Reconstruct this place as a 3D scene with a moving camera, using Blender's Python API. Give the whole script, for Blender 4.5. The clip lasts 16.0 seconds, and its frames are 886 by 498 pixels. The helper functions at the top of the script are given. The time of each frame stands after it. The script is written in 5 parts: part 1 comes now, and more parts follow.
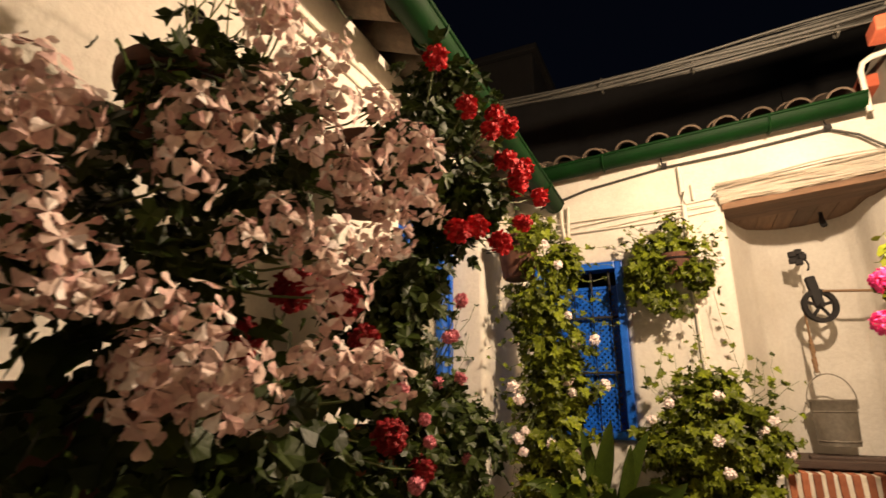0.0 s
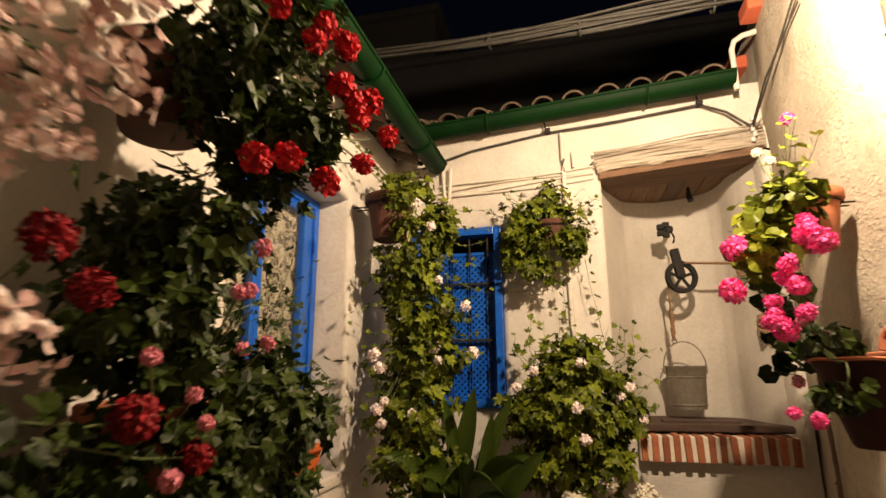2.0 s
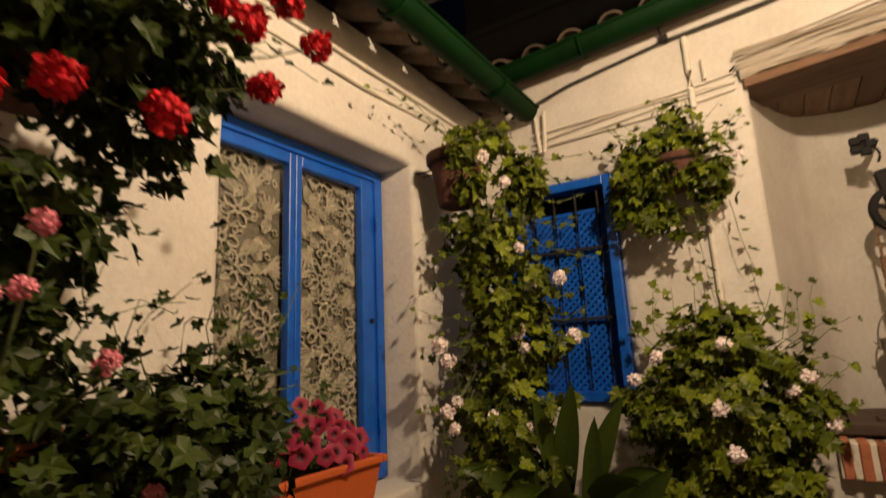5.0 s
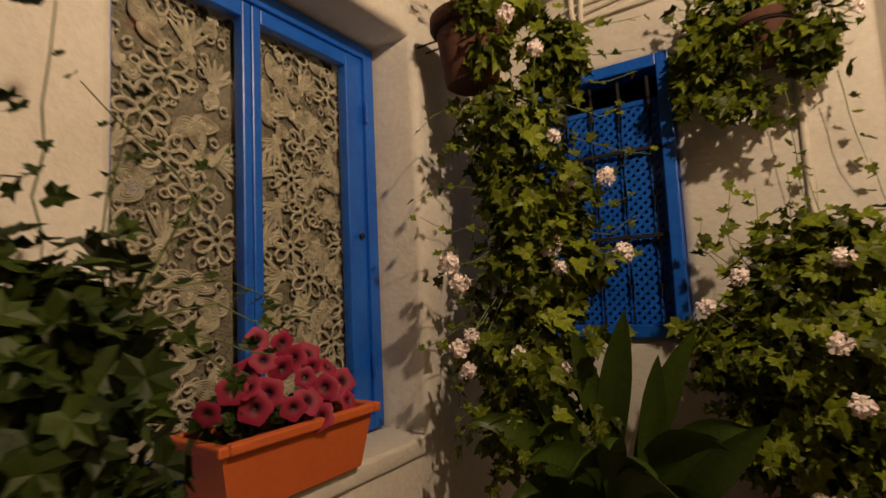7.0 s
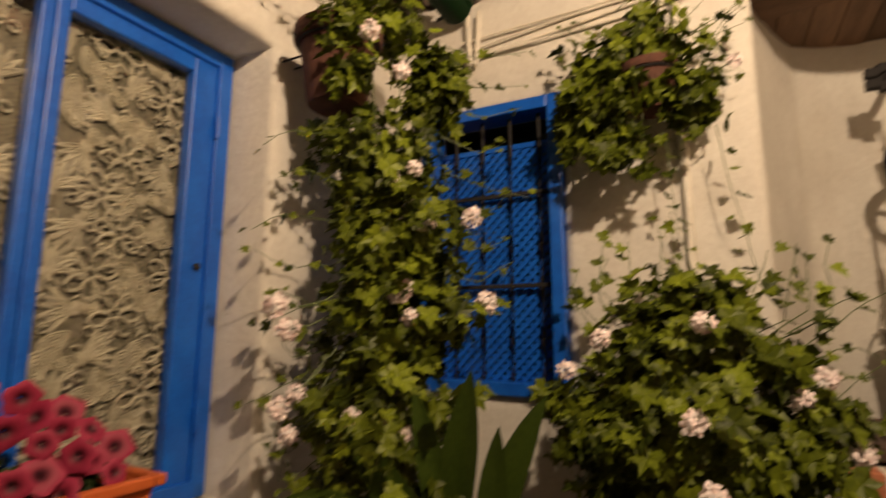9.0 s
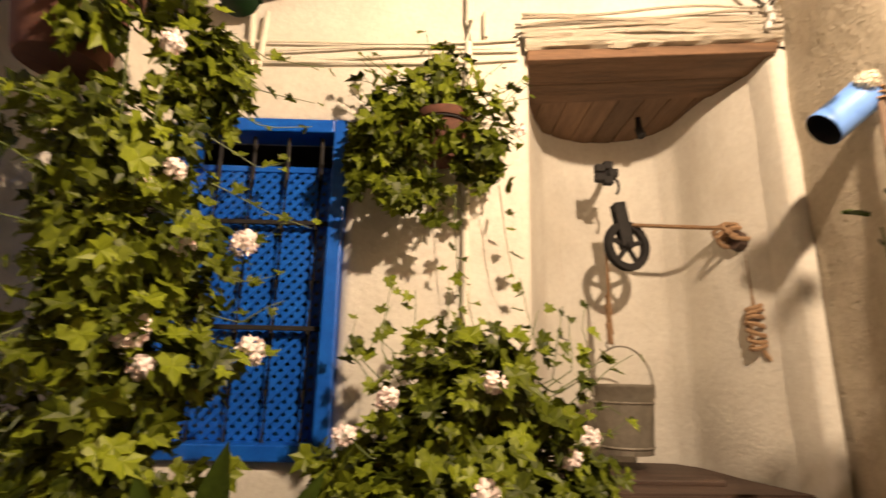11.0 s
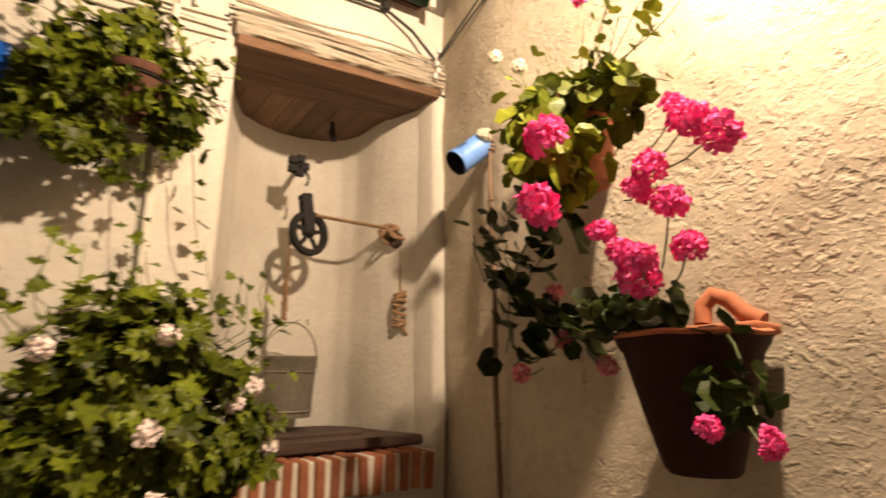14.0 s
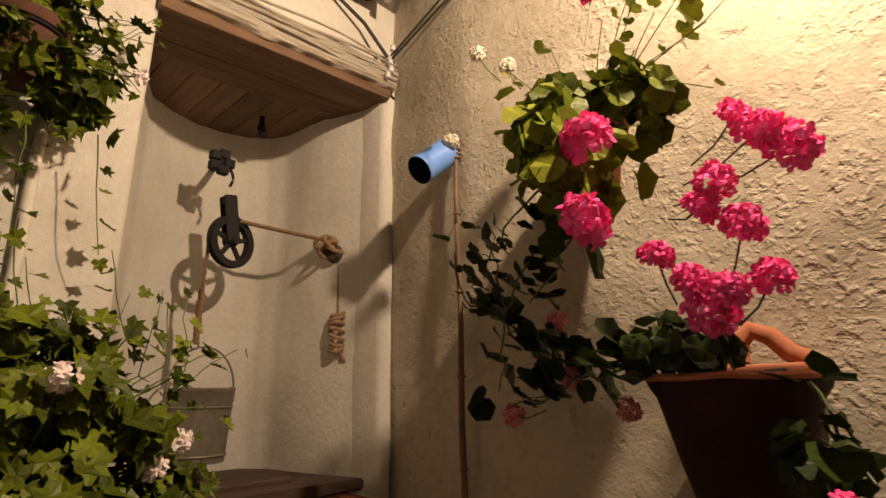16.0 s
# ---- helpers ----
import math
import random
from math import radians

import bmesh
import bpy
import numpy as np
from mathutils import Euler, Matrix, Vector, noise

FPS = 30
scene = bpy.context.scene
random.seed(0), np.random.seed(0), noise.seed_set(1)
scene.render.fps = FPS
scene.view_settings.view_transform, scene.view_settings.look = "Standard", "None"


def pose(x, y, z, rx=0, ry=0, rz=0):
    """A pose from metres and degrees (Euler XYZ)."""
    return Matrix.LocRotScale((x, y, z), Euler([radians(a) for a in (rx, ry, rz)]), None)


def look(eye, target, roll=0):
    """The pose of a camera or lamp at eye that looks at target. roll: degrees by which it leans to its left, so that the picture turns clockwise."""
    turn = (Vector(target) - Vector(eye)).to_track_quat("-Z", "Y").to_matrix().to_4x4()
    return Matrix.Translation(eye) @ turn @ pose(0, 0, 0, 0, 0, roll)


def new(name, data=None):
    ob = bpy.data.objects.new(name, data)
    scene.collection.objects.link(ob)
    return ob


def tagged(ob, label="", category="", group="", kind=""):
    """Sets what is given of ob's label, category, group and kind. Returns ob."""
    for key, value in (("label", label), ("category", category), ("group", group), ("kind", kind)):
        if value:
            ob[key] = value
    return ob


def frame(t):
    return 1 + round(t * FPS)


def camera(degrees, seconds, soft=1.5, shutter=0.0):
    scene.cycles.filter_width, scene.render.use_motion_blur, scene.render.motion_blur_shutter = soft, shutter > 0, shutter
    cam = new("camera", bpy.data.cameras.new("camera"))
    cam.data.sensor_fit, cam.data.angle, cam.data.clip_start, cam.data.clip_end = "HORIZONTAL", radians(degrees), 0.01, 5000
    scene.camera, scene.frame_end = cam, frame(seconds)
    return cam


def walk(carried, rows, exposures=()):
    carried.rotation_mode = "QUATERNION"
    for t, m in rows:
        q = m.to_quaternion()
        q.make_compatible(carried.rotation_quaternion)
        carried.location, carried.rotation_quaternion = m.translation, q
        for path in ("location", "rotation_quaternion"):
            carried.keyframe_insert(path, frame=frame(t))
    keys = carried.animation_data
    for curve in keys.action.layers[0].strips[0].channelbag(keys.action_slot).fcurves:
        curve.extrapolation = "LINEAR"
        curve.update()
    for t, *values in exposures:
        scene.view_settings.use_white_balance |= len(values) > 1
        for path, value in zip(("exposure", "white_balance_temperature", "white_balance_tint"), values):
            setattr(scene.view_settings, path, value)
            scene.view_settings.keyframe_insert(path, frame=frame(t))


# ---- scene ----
cam = camera(80.3, 16.0, shutter=0.8)
PATH = [
    (0, (-0.326, 1.012, 1.39), (-1.129, 2.756, 1.952), 0.2),
    (0.5, (-0.272, 1.036, 1.39), (-1.015, 2.802, 1.963), -0.1),
    (1, (-0.19, 1.051, 1.388), (-0.837, 2.871, 1.905), 0.2),
    (1.5, (-0.158, 1.129, 1.378), (-0.694, 3.001, 1.833), 0.3),
    (2, (-0.215, 1.342, 1.393), (-0.687, 3.232, 1.845), -0.3),
    (2.5, (-0.254, 1.53, 1.432), (-0.764, 3.39, 1.964), -1.9),
    (3, (-0.201, 1.688, 1.45), (-0.898, 3.462, 2.055), -2.4),
    (3.5, (-0.078, 1.836, 1.478), (-1.015, 3.493, 2.09), -2.2),
    (4, (0.016, 1.904, 1.478), (-1.023, 3.512, 2.056), -2.4),
    (4.5, (0.067, 1.959, 1.469), (-0.985, 3.582, 1.978), -2.5),
    (5, (0.022, 2.061, 1.449), (-1.037, 3.713, 1.835), -2.6),
    (7.5, (-0.338, 2.671, 1.372), (-1.472, 4.311, 1.532), -1.7),
    (8, (-0.259, 2.777, 1.378), (-1.417, 4.401, 1.534), -0.7),
    (8.5, (-0.19, 2.85, 1.391), (-1.294, 4.506, 1.589), 0.3),
    (9, (-0.161, 2.909, 1.408), (-1.078, 4.659, 1.718), 0.2),
    (9.5, (-0.235, 2.988, 1.43), (-0.904, 4.823, 1.852), 0.7),
    (10, (-0.32, 3.086, 1.453), (-0.741, 4.988, 1.906), 0.6),
    (12.5, (-0.384, 3.044, 1.394), (0.23, 4.886, 1.874), 2.0),
    (13, (-0.417, 2.929, 1.352), (0.364, 4.717, 1.794), 1.6),
    (13.5, (-0.432, 2.849, 1.338), (0.504, 4.561, 1.776), 1.0),
    (14, (-0.41, 2.869, 1.34), (0.712, 4.46, 1.798), 0.2),
    (14.5, (-0.387, 2.98, 1.354), (0.891, 4.439, 1.84), -0.2),
    (15, (-0.396, 3.077, 1.367), (0.962, 4.456, 1.872), -0.5),
    (15.5, (-0.416, 3.16, 1.399), (0.974, 4.504, 1.91), -0.5),
    (16, (-0.434, 3.217, 1.405), (0.966, 4.548, 1.923), -0.4),
]
walk(cam, [(t, look(eye, target, roll)) for t, eye, target, roll in PATH],
     [(0.0, 0.0), (2.0, -0.25), (3.0, -0.55), (4.0, -1.0), (5.0, -0.92), (7.5, -1.25), (8.5, -1.03), (9.5, -0.38), (10.2, 0.03), (12.5, 0.08), (13.5, 0.10), (14.5, -0.62), (15.0, -0.85), (16.0, -0.95)])

# ---- night sky and the one lamp ----
world = bpy.data.worlds.new("night_sky")
scene.world = world
world.use_nodes = True
world.node_tree.nodes["Background"].inputs[0].default_value = (0.10, 0.14, 0.30, 1)
world.node_tree.nodes["Background"].inputs[1].default_value = 0.011

LAMP = Vector((0.46, 3.12, 2.97))
bulb_light = bpy.data.lights.new("lantern_bulb_light", "POINT")
bulb_light.energy = 350
bulb_light.color = (1.0, 0.735, 0.495)
bulb_light.shadow_soft_size = 0.035
bulb_ob = new("lantern_bulb_light", bulb_light)
bulb_ob.location = LAMP

# ---- materials ----


def nodes_of(name):
    m = bpy.data.materials.new(name)
    m.use_nodes = True
    nt = m.node_tree
    return m, nt, nt.nodes["Principled BSDF"]


def add(nt, kind, **kw):
    n = nt.nodes.new(kind)
    for k, v in kw.items():
        n.inputs[k].default_value = v
    return n


def ramp(nt, fac, stops):
    r = nt.nodes.new("ShaderNodeValToRGB")
    els = r.color_ramp.elements
    while len(els) < len(stops):
        els.new(0.5)
    for e, (p, c) in zip(els, stops):
        e.position, e.color = p, (*c, 1)
    nt.links.new(fac, r.inputs[0])
    return r.outputs[0]


def mixcol(nt, fac, a, b, mode="MIX"):
    n = nt.nodes.new("ShaderNodeMix")
    n.data_type, n.blend_type = "RGBA", mode
    for sock, v in ((n.inputs[0], fac), (n.inputs[6], a), (n.inputs[7], b)):
        if isinstance(v, (int, float)):
            sock.default_value = v
        elif isinstance(v, tuple):
            sock.default_value = (*v, 1)
        else:
            nt.links.new(v, sock)
    return n.outputs[2]


def surface(name, dark, light, scale=6.0, rough=0.8, metal=0.0, bump=0.3, fine=60.0, stain=None, stain_amount=0.3,
            stretch=(1, 1, 1), depth=0.01, island=0.0, objrand=0.0, coat=0.0):
    """A weathered surface: broad colour change, fine grain, stains and relief."""
    m, nt, b = nodes_of(name)
    co = nt.nodes.new("ShaderNodeTexCoord")
    mp = nt.nodes.new("ShaderNodeMapping")
    mp.inputs["Scale"].default_value = stretch
    nt.links.new(co.outputs["Object"], mp.inputs[0])
    big = add(nt, "ShaderNodeTexNoise", Scale=scale, Detail=5.0, Roughness=0.6)
    small = add(nt, "ShaderNodeTexNoise", Scale=fine, Detail=4.0, Roughness=0.65)
    for n in (big, small):
        nt.links.new(mp.outputs[0], n.inputs["Vector"])
    col = ramp(nt, big.outputs["Fac"], [(0.3, dark), (0.7, light)])
    col = mixcol(nt, 0.35, col, ramp(nt, small.outputs["Fac"], [(0.35, dark), (0.65, light)]))
    if stain:
        st = add(nt, "ShaderNodeTexNoise", Scale=scale * 0.45, Detail=8.0, Roughness=0.7)
        nt.links.new(mp.outputs[0], st.inputs["Vector"])
        f = ramp(nt, st.outputs["Fac"], [(0.52, (0, 0, 0)), (0.72, (stain_amount,) * 3)])
        col = mixcol(nt, f, col, stain)
    if island or objrand:
        g = nt.nodes.new("ShaderNodeNewGeometry" if island else "ShaderNodeObjectInfo")
        hsv = nt.nodes.new("ShaderNodeHueSaturation")
        k = island or objrand
        mr = nt.nodes.new("ShaderNodeMapRange")
        mr.inputs[3].default_value, mr.inputs[4].default_value = 1 - k, 1 + k
        nt.links.new(g.outputs["Random Per Island" if island else "Random"], mr.inputs[0])
        nt.links.new(mr.outputs[0], hsv.inputs["Value"])
        nt.links.new(col, hsv.inputs["Color"])
        col = hsv.outputs[0]
    nt.links.new(col, b.inputs["Base Color"])
    rr = nt.nodes.new("ShaderNodeMapRange")
    rr.inputs[3].default_value, rr.inputs[4].default_value = max(rough - 0.12, 0.03), min(rough + 0.1, 1)
    nt.links.new(small.outputs["Fac"], rr.inputs[0])
    nt.links.new(rr.outputs[0], b.inputs["Roughness"])
    b.inputs["Metallic"].default_value = metal
    b.inputs["Coat Weight"].default_value = coat
    if bump:
        bp = add(nt, "ShaderNodeBump", Strength=bump, Distance=depth)
        mx = nt.nodes.new("ShaderNodeMath")
        mx.operation = "ADD"
        nt.links.new(big.outputs["Fac"], mx.inputs[0])
        nt.links.new(small.outputs["Fac"], mx.inputs[1])
        nt.links.new(mx.outputs[0], bp.inputs["Height"])
        nt.links.new(bp.outputs[0], b.inputs["Normal"])
    return m


def foliage_mat(name, deep, fresh, rough=0.45, hue=0.03):
    m, nt, b = nodes_of(name)
    g = nt.nodes.new("ShaderNodeNewGeometry")
    co = nt.nodes.new("ShaderNodeTexCoord")
    n = add(nt, "ShaderNodeTexNoise", Scale=70.0, Detail=3.0)
    nt.links.new(co.outputs["Object"], n.inputs["Vector"])
    col = ramp(nt, g.outputs["Random Per Island"], [(0.0, deep), (0.75, fresh), (1.0, tuple(min(c * 1.5, 1) for c in fresh))])
    col = mixcol(nt, 0.3, col, ramp(nt, n.outputs["Fac"], [(0.3, deep), (0.7, fresh)]))
    nt.links.new(col, b.inputs["Base Color"])
    b.inputs["Roughness"].default_value = rough
    b.inputs["Specular IOR Level"].default_value = 0.2
    bp = add(nt, "ShaderNodeBump", Strength=0.35, Distance=0.004)
    nt.links.new(n.outputs["Fac"], bp.inputs["Height"])
    nt.links.new(bp.outputs[0], b.inputs["Normal"])
    tr = nt.nodes.new("ShaderNodeBsdfTranslucent")
    nt.links.new(col, tr.inputs[0])
    mx = nt.nodes.new("ShaderNodeMixShader")
    mx.inputs[0].default_value = 0.11
    nt.links.new(b.outputs[0], mx.inputs[1])
    nt.links.new(tr.outputs[0], mx.inputs[2])
    nt.links.new(mx.outputs[0], nt.nodes["Material Output"].inputs[0])
    return m


PLASTER = surface("limewashed_plaster", (0.55, 0.51, 0.45), (0.71, 0.68, 0.61), 3.0, 0.9, bump=0.35, fine=38.0,
                  stain=(0.50, 0.45, 0.36), stain_amount=0.35, depth=0.012)


def rough_limewash():
    """Hand-thrown plaster: smooth trowelled patches, crumbly patches with pits and ridges, damp stains."""
    m, nt, b = nodes_of("rough_limewash")
    co = nt.nodes.new("ShaderNodeTexCoord")
    warp = add(nt, "ShaderNodeTexNoise", Scale=7.0, Detail=3.0)
    nt.links.new(co.outputs["Object"], warp.inputs["Vector"])
    vm = nt.nodes.new("ShaderNodeVectorMath")
    vm.operation = "MULTIPLY_ADD"
    nt.links.new(warp.outputs["Color"], vm.inputs[0])
    vm.inputs[1].default_value = (0.05, 0.05, 0.05)
    nt.links.new(co.outputs["Object"], vm.inputs[2])
    mp = nt.nodes.new("ShaderNodeMapping")
    mp.inputs["Scale"].default_value = (1, 0.95, 1.05)
    nt.links.new(vm.outputs[0], mp.inputs[0])

    def tex(scale, detail=5.0, rough=0.6):
        n = add(nt, "ShaderNodeTexNoise", Scale=scale, Detail=detail, Roughness=rough)
        nt.links.new(mp.outputs[0], n.inputs["Vector"])
        return n.outputs["Fac"]
    patch = ramp(nt, tex(2.3, 4.0), [(0.42, (0.12,) * 3), (0.60, (1, 1, 1))])
    crumbs = ramp(nt, tex(46.0, 3.0, 0.5), [(0.50, (0, 0, 0)), (0.68, (1, 1, 1))])
    pits = ramp(nt, tex(19.0, 4.0, 0.55), [(0.30, (0, 0, 0)), (0.40, (1, 1, 1))])
    grain = ramp(nt, tex(120.0, 3.0, 0.6), [(0.3, (0, 0, 0)), (0.7, (1, 1, 1))])
    waves = ramp(nt, tex(8.0, 5.0, 0.55), [(0.25, (0, 0, 0)), (0.75, (1, 1, 1))])
    broad = tex(1.7, 6.0, 0.65)
    col = ramp(nt, broad, [(0.32, (0.40, 0.34, 0.25)), (0.66, (0.58, 0.51, 0.40))])
    col = mixcol(nt, 0.3, col, ramp(nt, tex(30.0, 5.0), [(0.35, (0.38, 0.32, 0.24)), (0.65, (0.62, 0.56, 0.46))]))
    st = ramp(nt, tex(3.4, 7.0, 0.7), [(0.53, (0, 0, 0)), (0.70, (0.65,) * 3)])
    col = mixcol(nt, st, col, (0.33, 0.28, 0.21))
    col = mixcol(nt, ramp(nt, pits, [(0.0, (0.45,) * 3), (0.6, (0, 0, 0))]), col, (0.30, 0.24, 0.17))
    nt.links.new(col, b.inputs["Base Color"])
    b.inputs["Roughness"].default_value = 0.93
    last = None
    for h, dist, strength in ((waves, 0.012, 0.32), (pits, 0.007, 0.5), (crumbs, 0.007, 0.0), (grain, 0.002, 0.4)):
        bp = add(nt, "ShaderNodeBump", Strength=strength, Distance=dist)
        nt.links.new(h, bp.inputs["Height"])
        if h is crumbs:
            k = nt.nodes.new("ShaderNodeMath")
            k.operation = "MULTIPLY"
            nt.links.new(patch, k.inputs[0])
            k.inputs[1].default_value = 0.5
            nt.links.new(k.outputs[0], bp.inputs["Strength"])
        if last is not None:
            nt.links.new(last, bp.inputs["Normal"])
        last = bp.outputs[0]
    nt.links.new(last, b.inputs["Normal"])
    return m


ROUGH_PLASTER = rough_limewash()
BLUE = surface("cobalt_blue_gloss_paint", (0.004, 0.07, 0.42), (0.008, 0.13, 0.62), 9, 0.38, bump=0.15, fine=80, depth=0.004, coat=0.2)
GREEN = surface("green_gutter_paint", (0.001, 0.010, 0.0015), (0.0015, 0.026, 0.003), 5, 0.6, bump=0.1, fine=50, depth=0.004)
WOOD = surface("old_brown_wood", (0.065, 0.034, 0.017), (0.20, 0.112, 0.062), 3, 0.75, stain=(0.045, 0.028, 0.018), stain_amount=0.75, bump=0.5, fine=24, stretch=(0.5, 6, 6), depth=0.008, objrand=0.25)
WOOD_Y = surface("old_brown_plank", (0.085, 0.045, 0.024), (0.22, 0.128, 0.072), 3, 0.75, bump=0.5, fine=24, stretch=(6, 0.5, 6), depth=0.008, objrand=0.3)
DARKWOOD = surface("dark_lid_wood", (0.035, 0.02, 0.014), (0.10, 0.06, 0.042), 4, 0.7, bump=0.4, fine=30, stretch=(0.6, 5, 5), depth=0.006)
BEAM = surface("limewashed_beam", (0.50, 0.42, 0.31), (0.76, 0.70, 0.60), 3, 0.9, bump=0.9, fine=26, stretch=(0.4, 7, 9), depth=0.02,
               stain=(0.28, 0.19, 0.11), stain_amount=0.7)
IRON = surface("black_wrought_iron", (0.012, 0.011, 0.011), (0.028, 0.025, 0.024), 12, 0.75, metal=0.0, bump=0.3, fine=90, depth=0.003)
ZINC = surface("dull_zinc", (0.15, 0.13, 0.10), (0.33, 0.295, 0.24), 7, 0.55, metal=0.4, bump=0.1, fine=40, stain=(0.12, 0.10, 0.08), stain_amount=0.5, depth=0.003)
TERRA = surface("terracotta", (0.30, 0.095, 0.045), (0.48, 0.17, 0.08), 8, 0.85, bump=0.25, fine=60, stain=(0.22, 0.12, 0.08), stain_amount=0.5, depth=0.004)
ORANGE = surface("orange_plastic_planter", (0.48, 0.095, 0.022), (0.58, 0.13, 0.032), 5, 0.5, bump=0.05, fine=60, depth=0.002)
BRICK = surface("red_brick", (0.28, 0.085, 0.04), (0.46, 0.17, 0.085), 14, 0.9, bump=0.5, fine=70, depth=0.006, objrand=0.3, stain=(0.6, 0.5, 0.4), stain_amount=0.5)
OLDCLAY = surface("dark_weathered_clay", (0.055, 0.020, 0.013), (0.13, 0.048, 0.028), 7, 0.88, bump=0.35, fine=55, stain=(0.05, 0.035, 0.025), stain_amount=0.7, depth=0.004)
MORTAR = surface("cream_mortar", (0.64, 0.57, 0.45), (0.80, 0.75, 0.64), 12, 0.95, bump=0.5, fine=60, depth=0.008)
ROPE = surface("hemp_rope", (0.22, 0.12, 0.06), (0.42, 0.27, 0.15), 30, 0.95, bump=0.9, fine=160, depth=0.006, stretch=(1, 1, 3))
CREAMPIPE = surface("painted_conduit", (0.60, 0.55, 0.46), (0.76, 0.72, 0.63), 10, 0.7, bump=0.2, fine=70, depth=0.003, stain=(0.35, 0.3, 0.22))
CABLE = surface("grey_cable", (0.022, 0.021, 0.018), (0.06, 0.056, 0.045), 20, 0.7, bump=0.1, fine=80, depth=0.002)
TILE = surface("clay_roof_tile", (0.06, 0.045, 0.032), (0.15, 0.11, 0.08), 9, 0.9, bump=0.5, fine=50, depth=0.008, stain=(0.08, 0.08, 0.06), stain_amount=0.6, objrand=0.3)
REDTILE = surface("red_tile_end", (0.48, 0.09, 0.04), (0.62, 0.15, 0.07), 9, 0.85, bump=0.3, fine=50, depth=0.005)
COBBLE = surface("river_pebble_paving", (0.10, 0.09, 0.08), (0.26, 0.24, 0.21), 16, 0.8, bump=0.9, fine=45, depth=0.02)
CANBLUE = surface("light_blue_enamel", (0.12, 0.27, 0.72), (0.17, 0.35, 0.82), 8, 0.4, bump=0.1, fine=50, depth=0.002, coat=0.3)
CANE = surface("dry_cane", (0.08, 0.045, 0.028), (0.24, 0.15, 0.085), 10, 0.6, bump=0.3, fine=50, stretch=(8, 8, 0.6), depth=0.003)
CANDARK = surface("dark_can_inside", (0.010, 0.010, 0.014), (0.03, 0.03, 0.04), 8, 0.7, bump=0.1)
# the night's darkness is put into this near-black colour of the far houses
FARWALL = surface("far_night_render", (0.020, 0.019, 0.018), (0.042, 0.038, 0.035), 0.8, 0.95, bump=0.2, fine=8)
SOIL = surface("dark_potting_soil", (0.012, 0.008, 0.006), (0.04, 0.026, 0.018), 20, 0.95, bump=0.8, fine=90, depth=0.01)
# the gloom of the unlit rooms is put into this wall colour
DARKROOM = surface("room_gloom_paint", (0.10, 0.085, 0.07), (0.16, 0.14, 0.12), 2, 0.9, bump=0.1)
PORCELAIN = surface("white_porcelain", (0.66, 0.64, 0.60), (0.8, 0.78, 0.74), 20, 0.3, bump=0.0)
STEM = surface("green_stem", (0.06, 0.09, 0.025), (0.13, 0.16, 0.05), 20, 0.6, bump=0.2, fine=90, depth=0.003)

for dull, gloss in ((GREEN, 0.12), (IRON, 0.25), (TILE, 0.2)):
    dull.node_tree.nodes["Principled BSDF"].inputs["Specular IOR Level"].default_value = gloss

# ---- mesh helpers ----


def link_mesh(name, bm, material, smooth=False):
    me = bpy.data.meshes.new(name)
    bm.normal_update()
    bm.to_mesh(me)
    bm.free()
    for mm in (material if isinstance(material, (list, tuple)) else [material]):
        me.materials.append(mm)
    if smooth:
        for p in me.polygons:
            p.use_smooth = True
        me.set_sharp_from_angle(angle=radians(50))
    return me


def part(name, bm, material, parent=None, label="", smooth=False):
    ob = new(name, link_mesh(name, bm, material, smooth))
    if parent is not None:
        ob.parent = parent
    if label:
        ob["label"] = label
    return ob


def thing(name, label, category, group="", at=(0, 0, 0), kind=""):
    ob = new(name)
    ob.location = at
    ob.empty_display_size = 0.05
    return tagged(ob, label, category, group, kind)


def box(bm, a, b, bevel=0.0, seg=2):
    v = [bm.verts.new((x, y, z)) for x in (a[0], b[0]) for y in (a[1], b[1]) for z in (a[2], b[2])]
    f = [bm.faces.new([v[i] for i in q]) for q in ((0, 1, 3, 2), (4, 6, 7, 5), (0, 4, 5, 1), (2, 3, 7, 6), (0, 2, 6, 4), (1, 5, 7, 3))]
    if bevel:
        edges = {e for q in f for e in q.edges}
        bmesh.ops.bevel(bm, geom=list(edges), offset=bevel, segments=seg, affect="EDGES", profile=0.5)
    return bm


def tube(bm, pts, r, seg=7, r_end=None, caps=True):
    """A round rod through points, tapering from r to r_end."""
    pts = [Vector(p) for p in pts]
    rings = []
    for i, p in enumerate(pts):
        d = (pts[min(i + 1, len(pts) - 1)] - pts[max(i - 1, 0)]).normalized()
        q = d.to_track_quat("Z", "Y")
        k = r if r_end is None else r + (r_end - r) * i / max(len(pts) - 1, 1)
        rings.append([bm.verts.new(p + q @ Vector((k * math.cos(a), k * math.sin(a), 0)))
                      for a in (2 * math.pi * j / seg for j in range(seg))])
    for a, b in zip(rings, rings[1:]):
        for j in range(seg):
            bm.faces.new((a[j], a[(j + 1) % seg], b[(j + 1) % seg], b[j]))
    if caps:
        bm.faces.new(rings[0][::-1])
        bm.faces.new(rings[-1])
    return bm


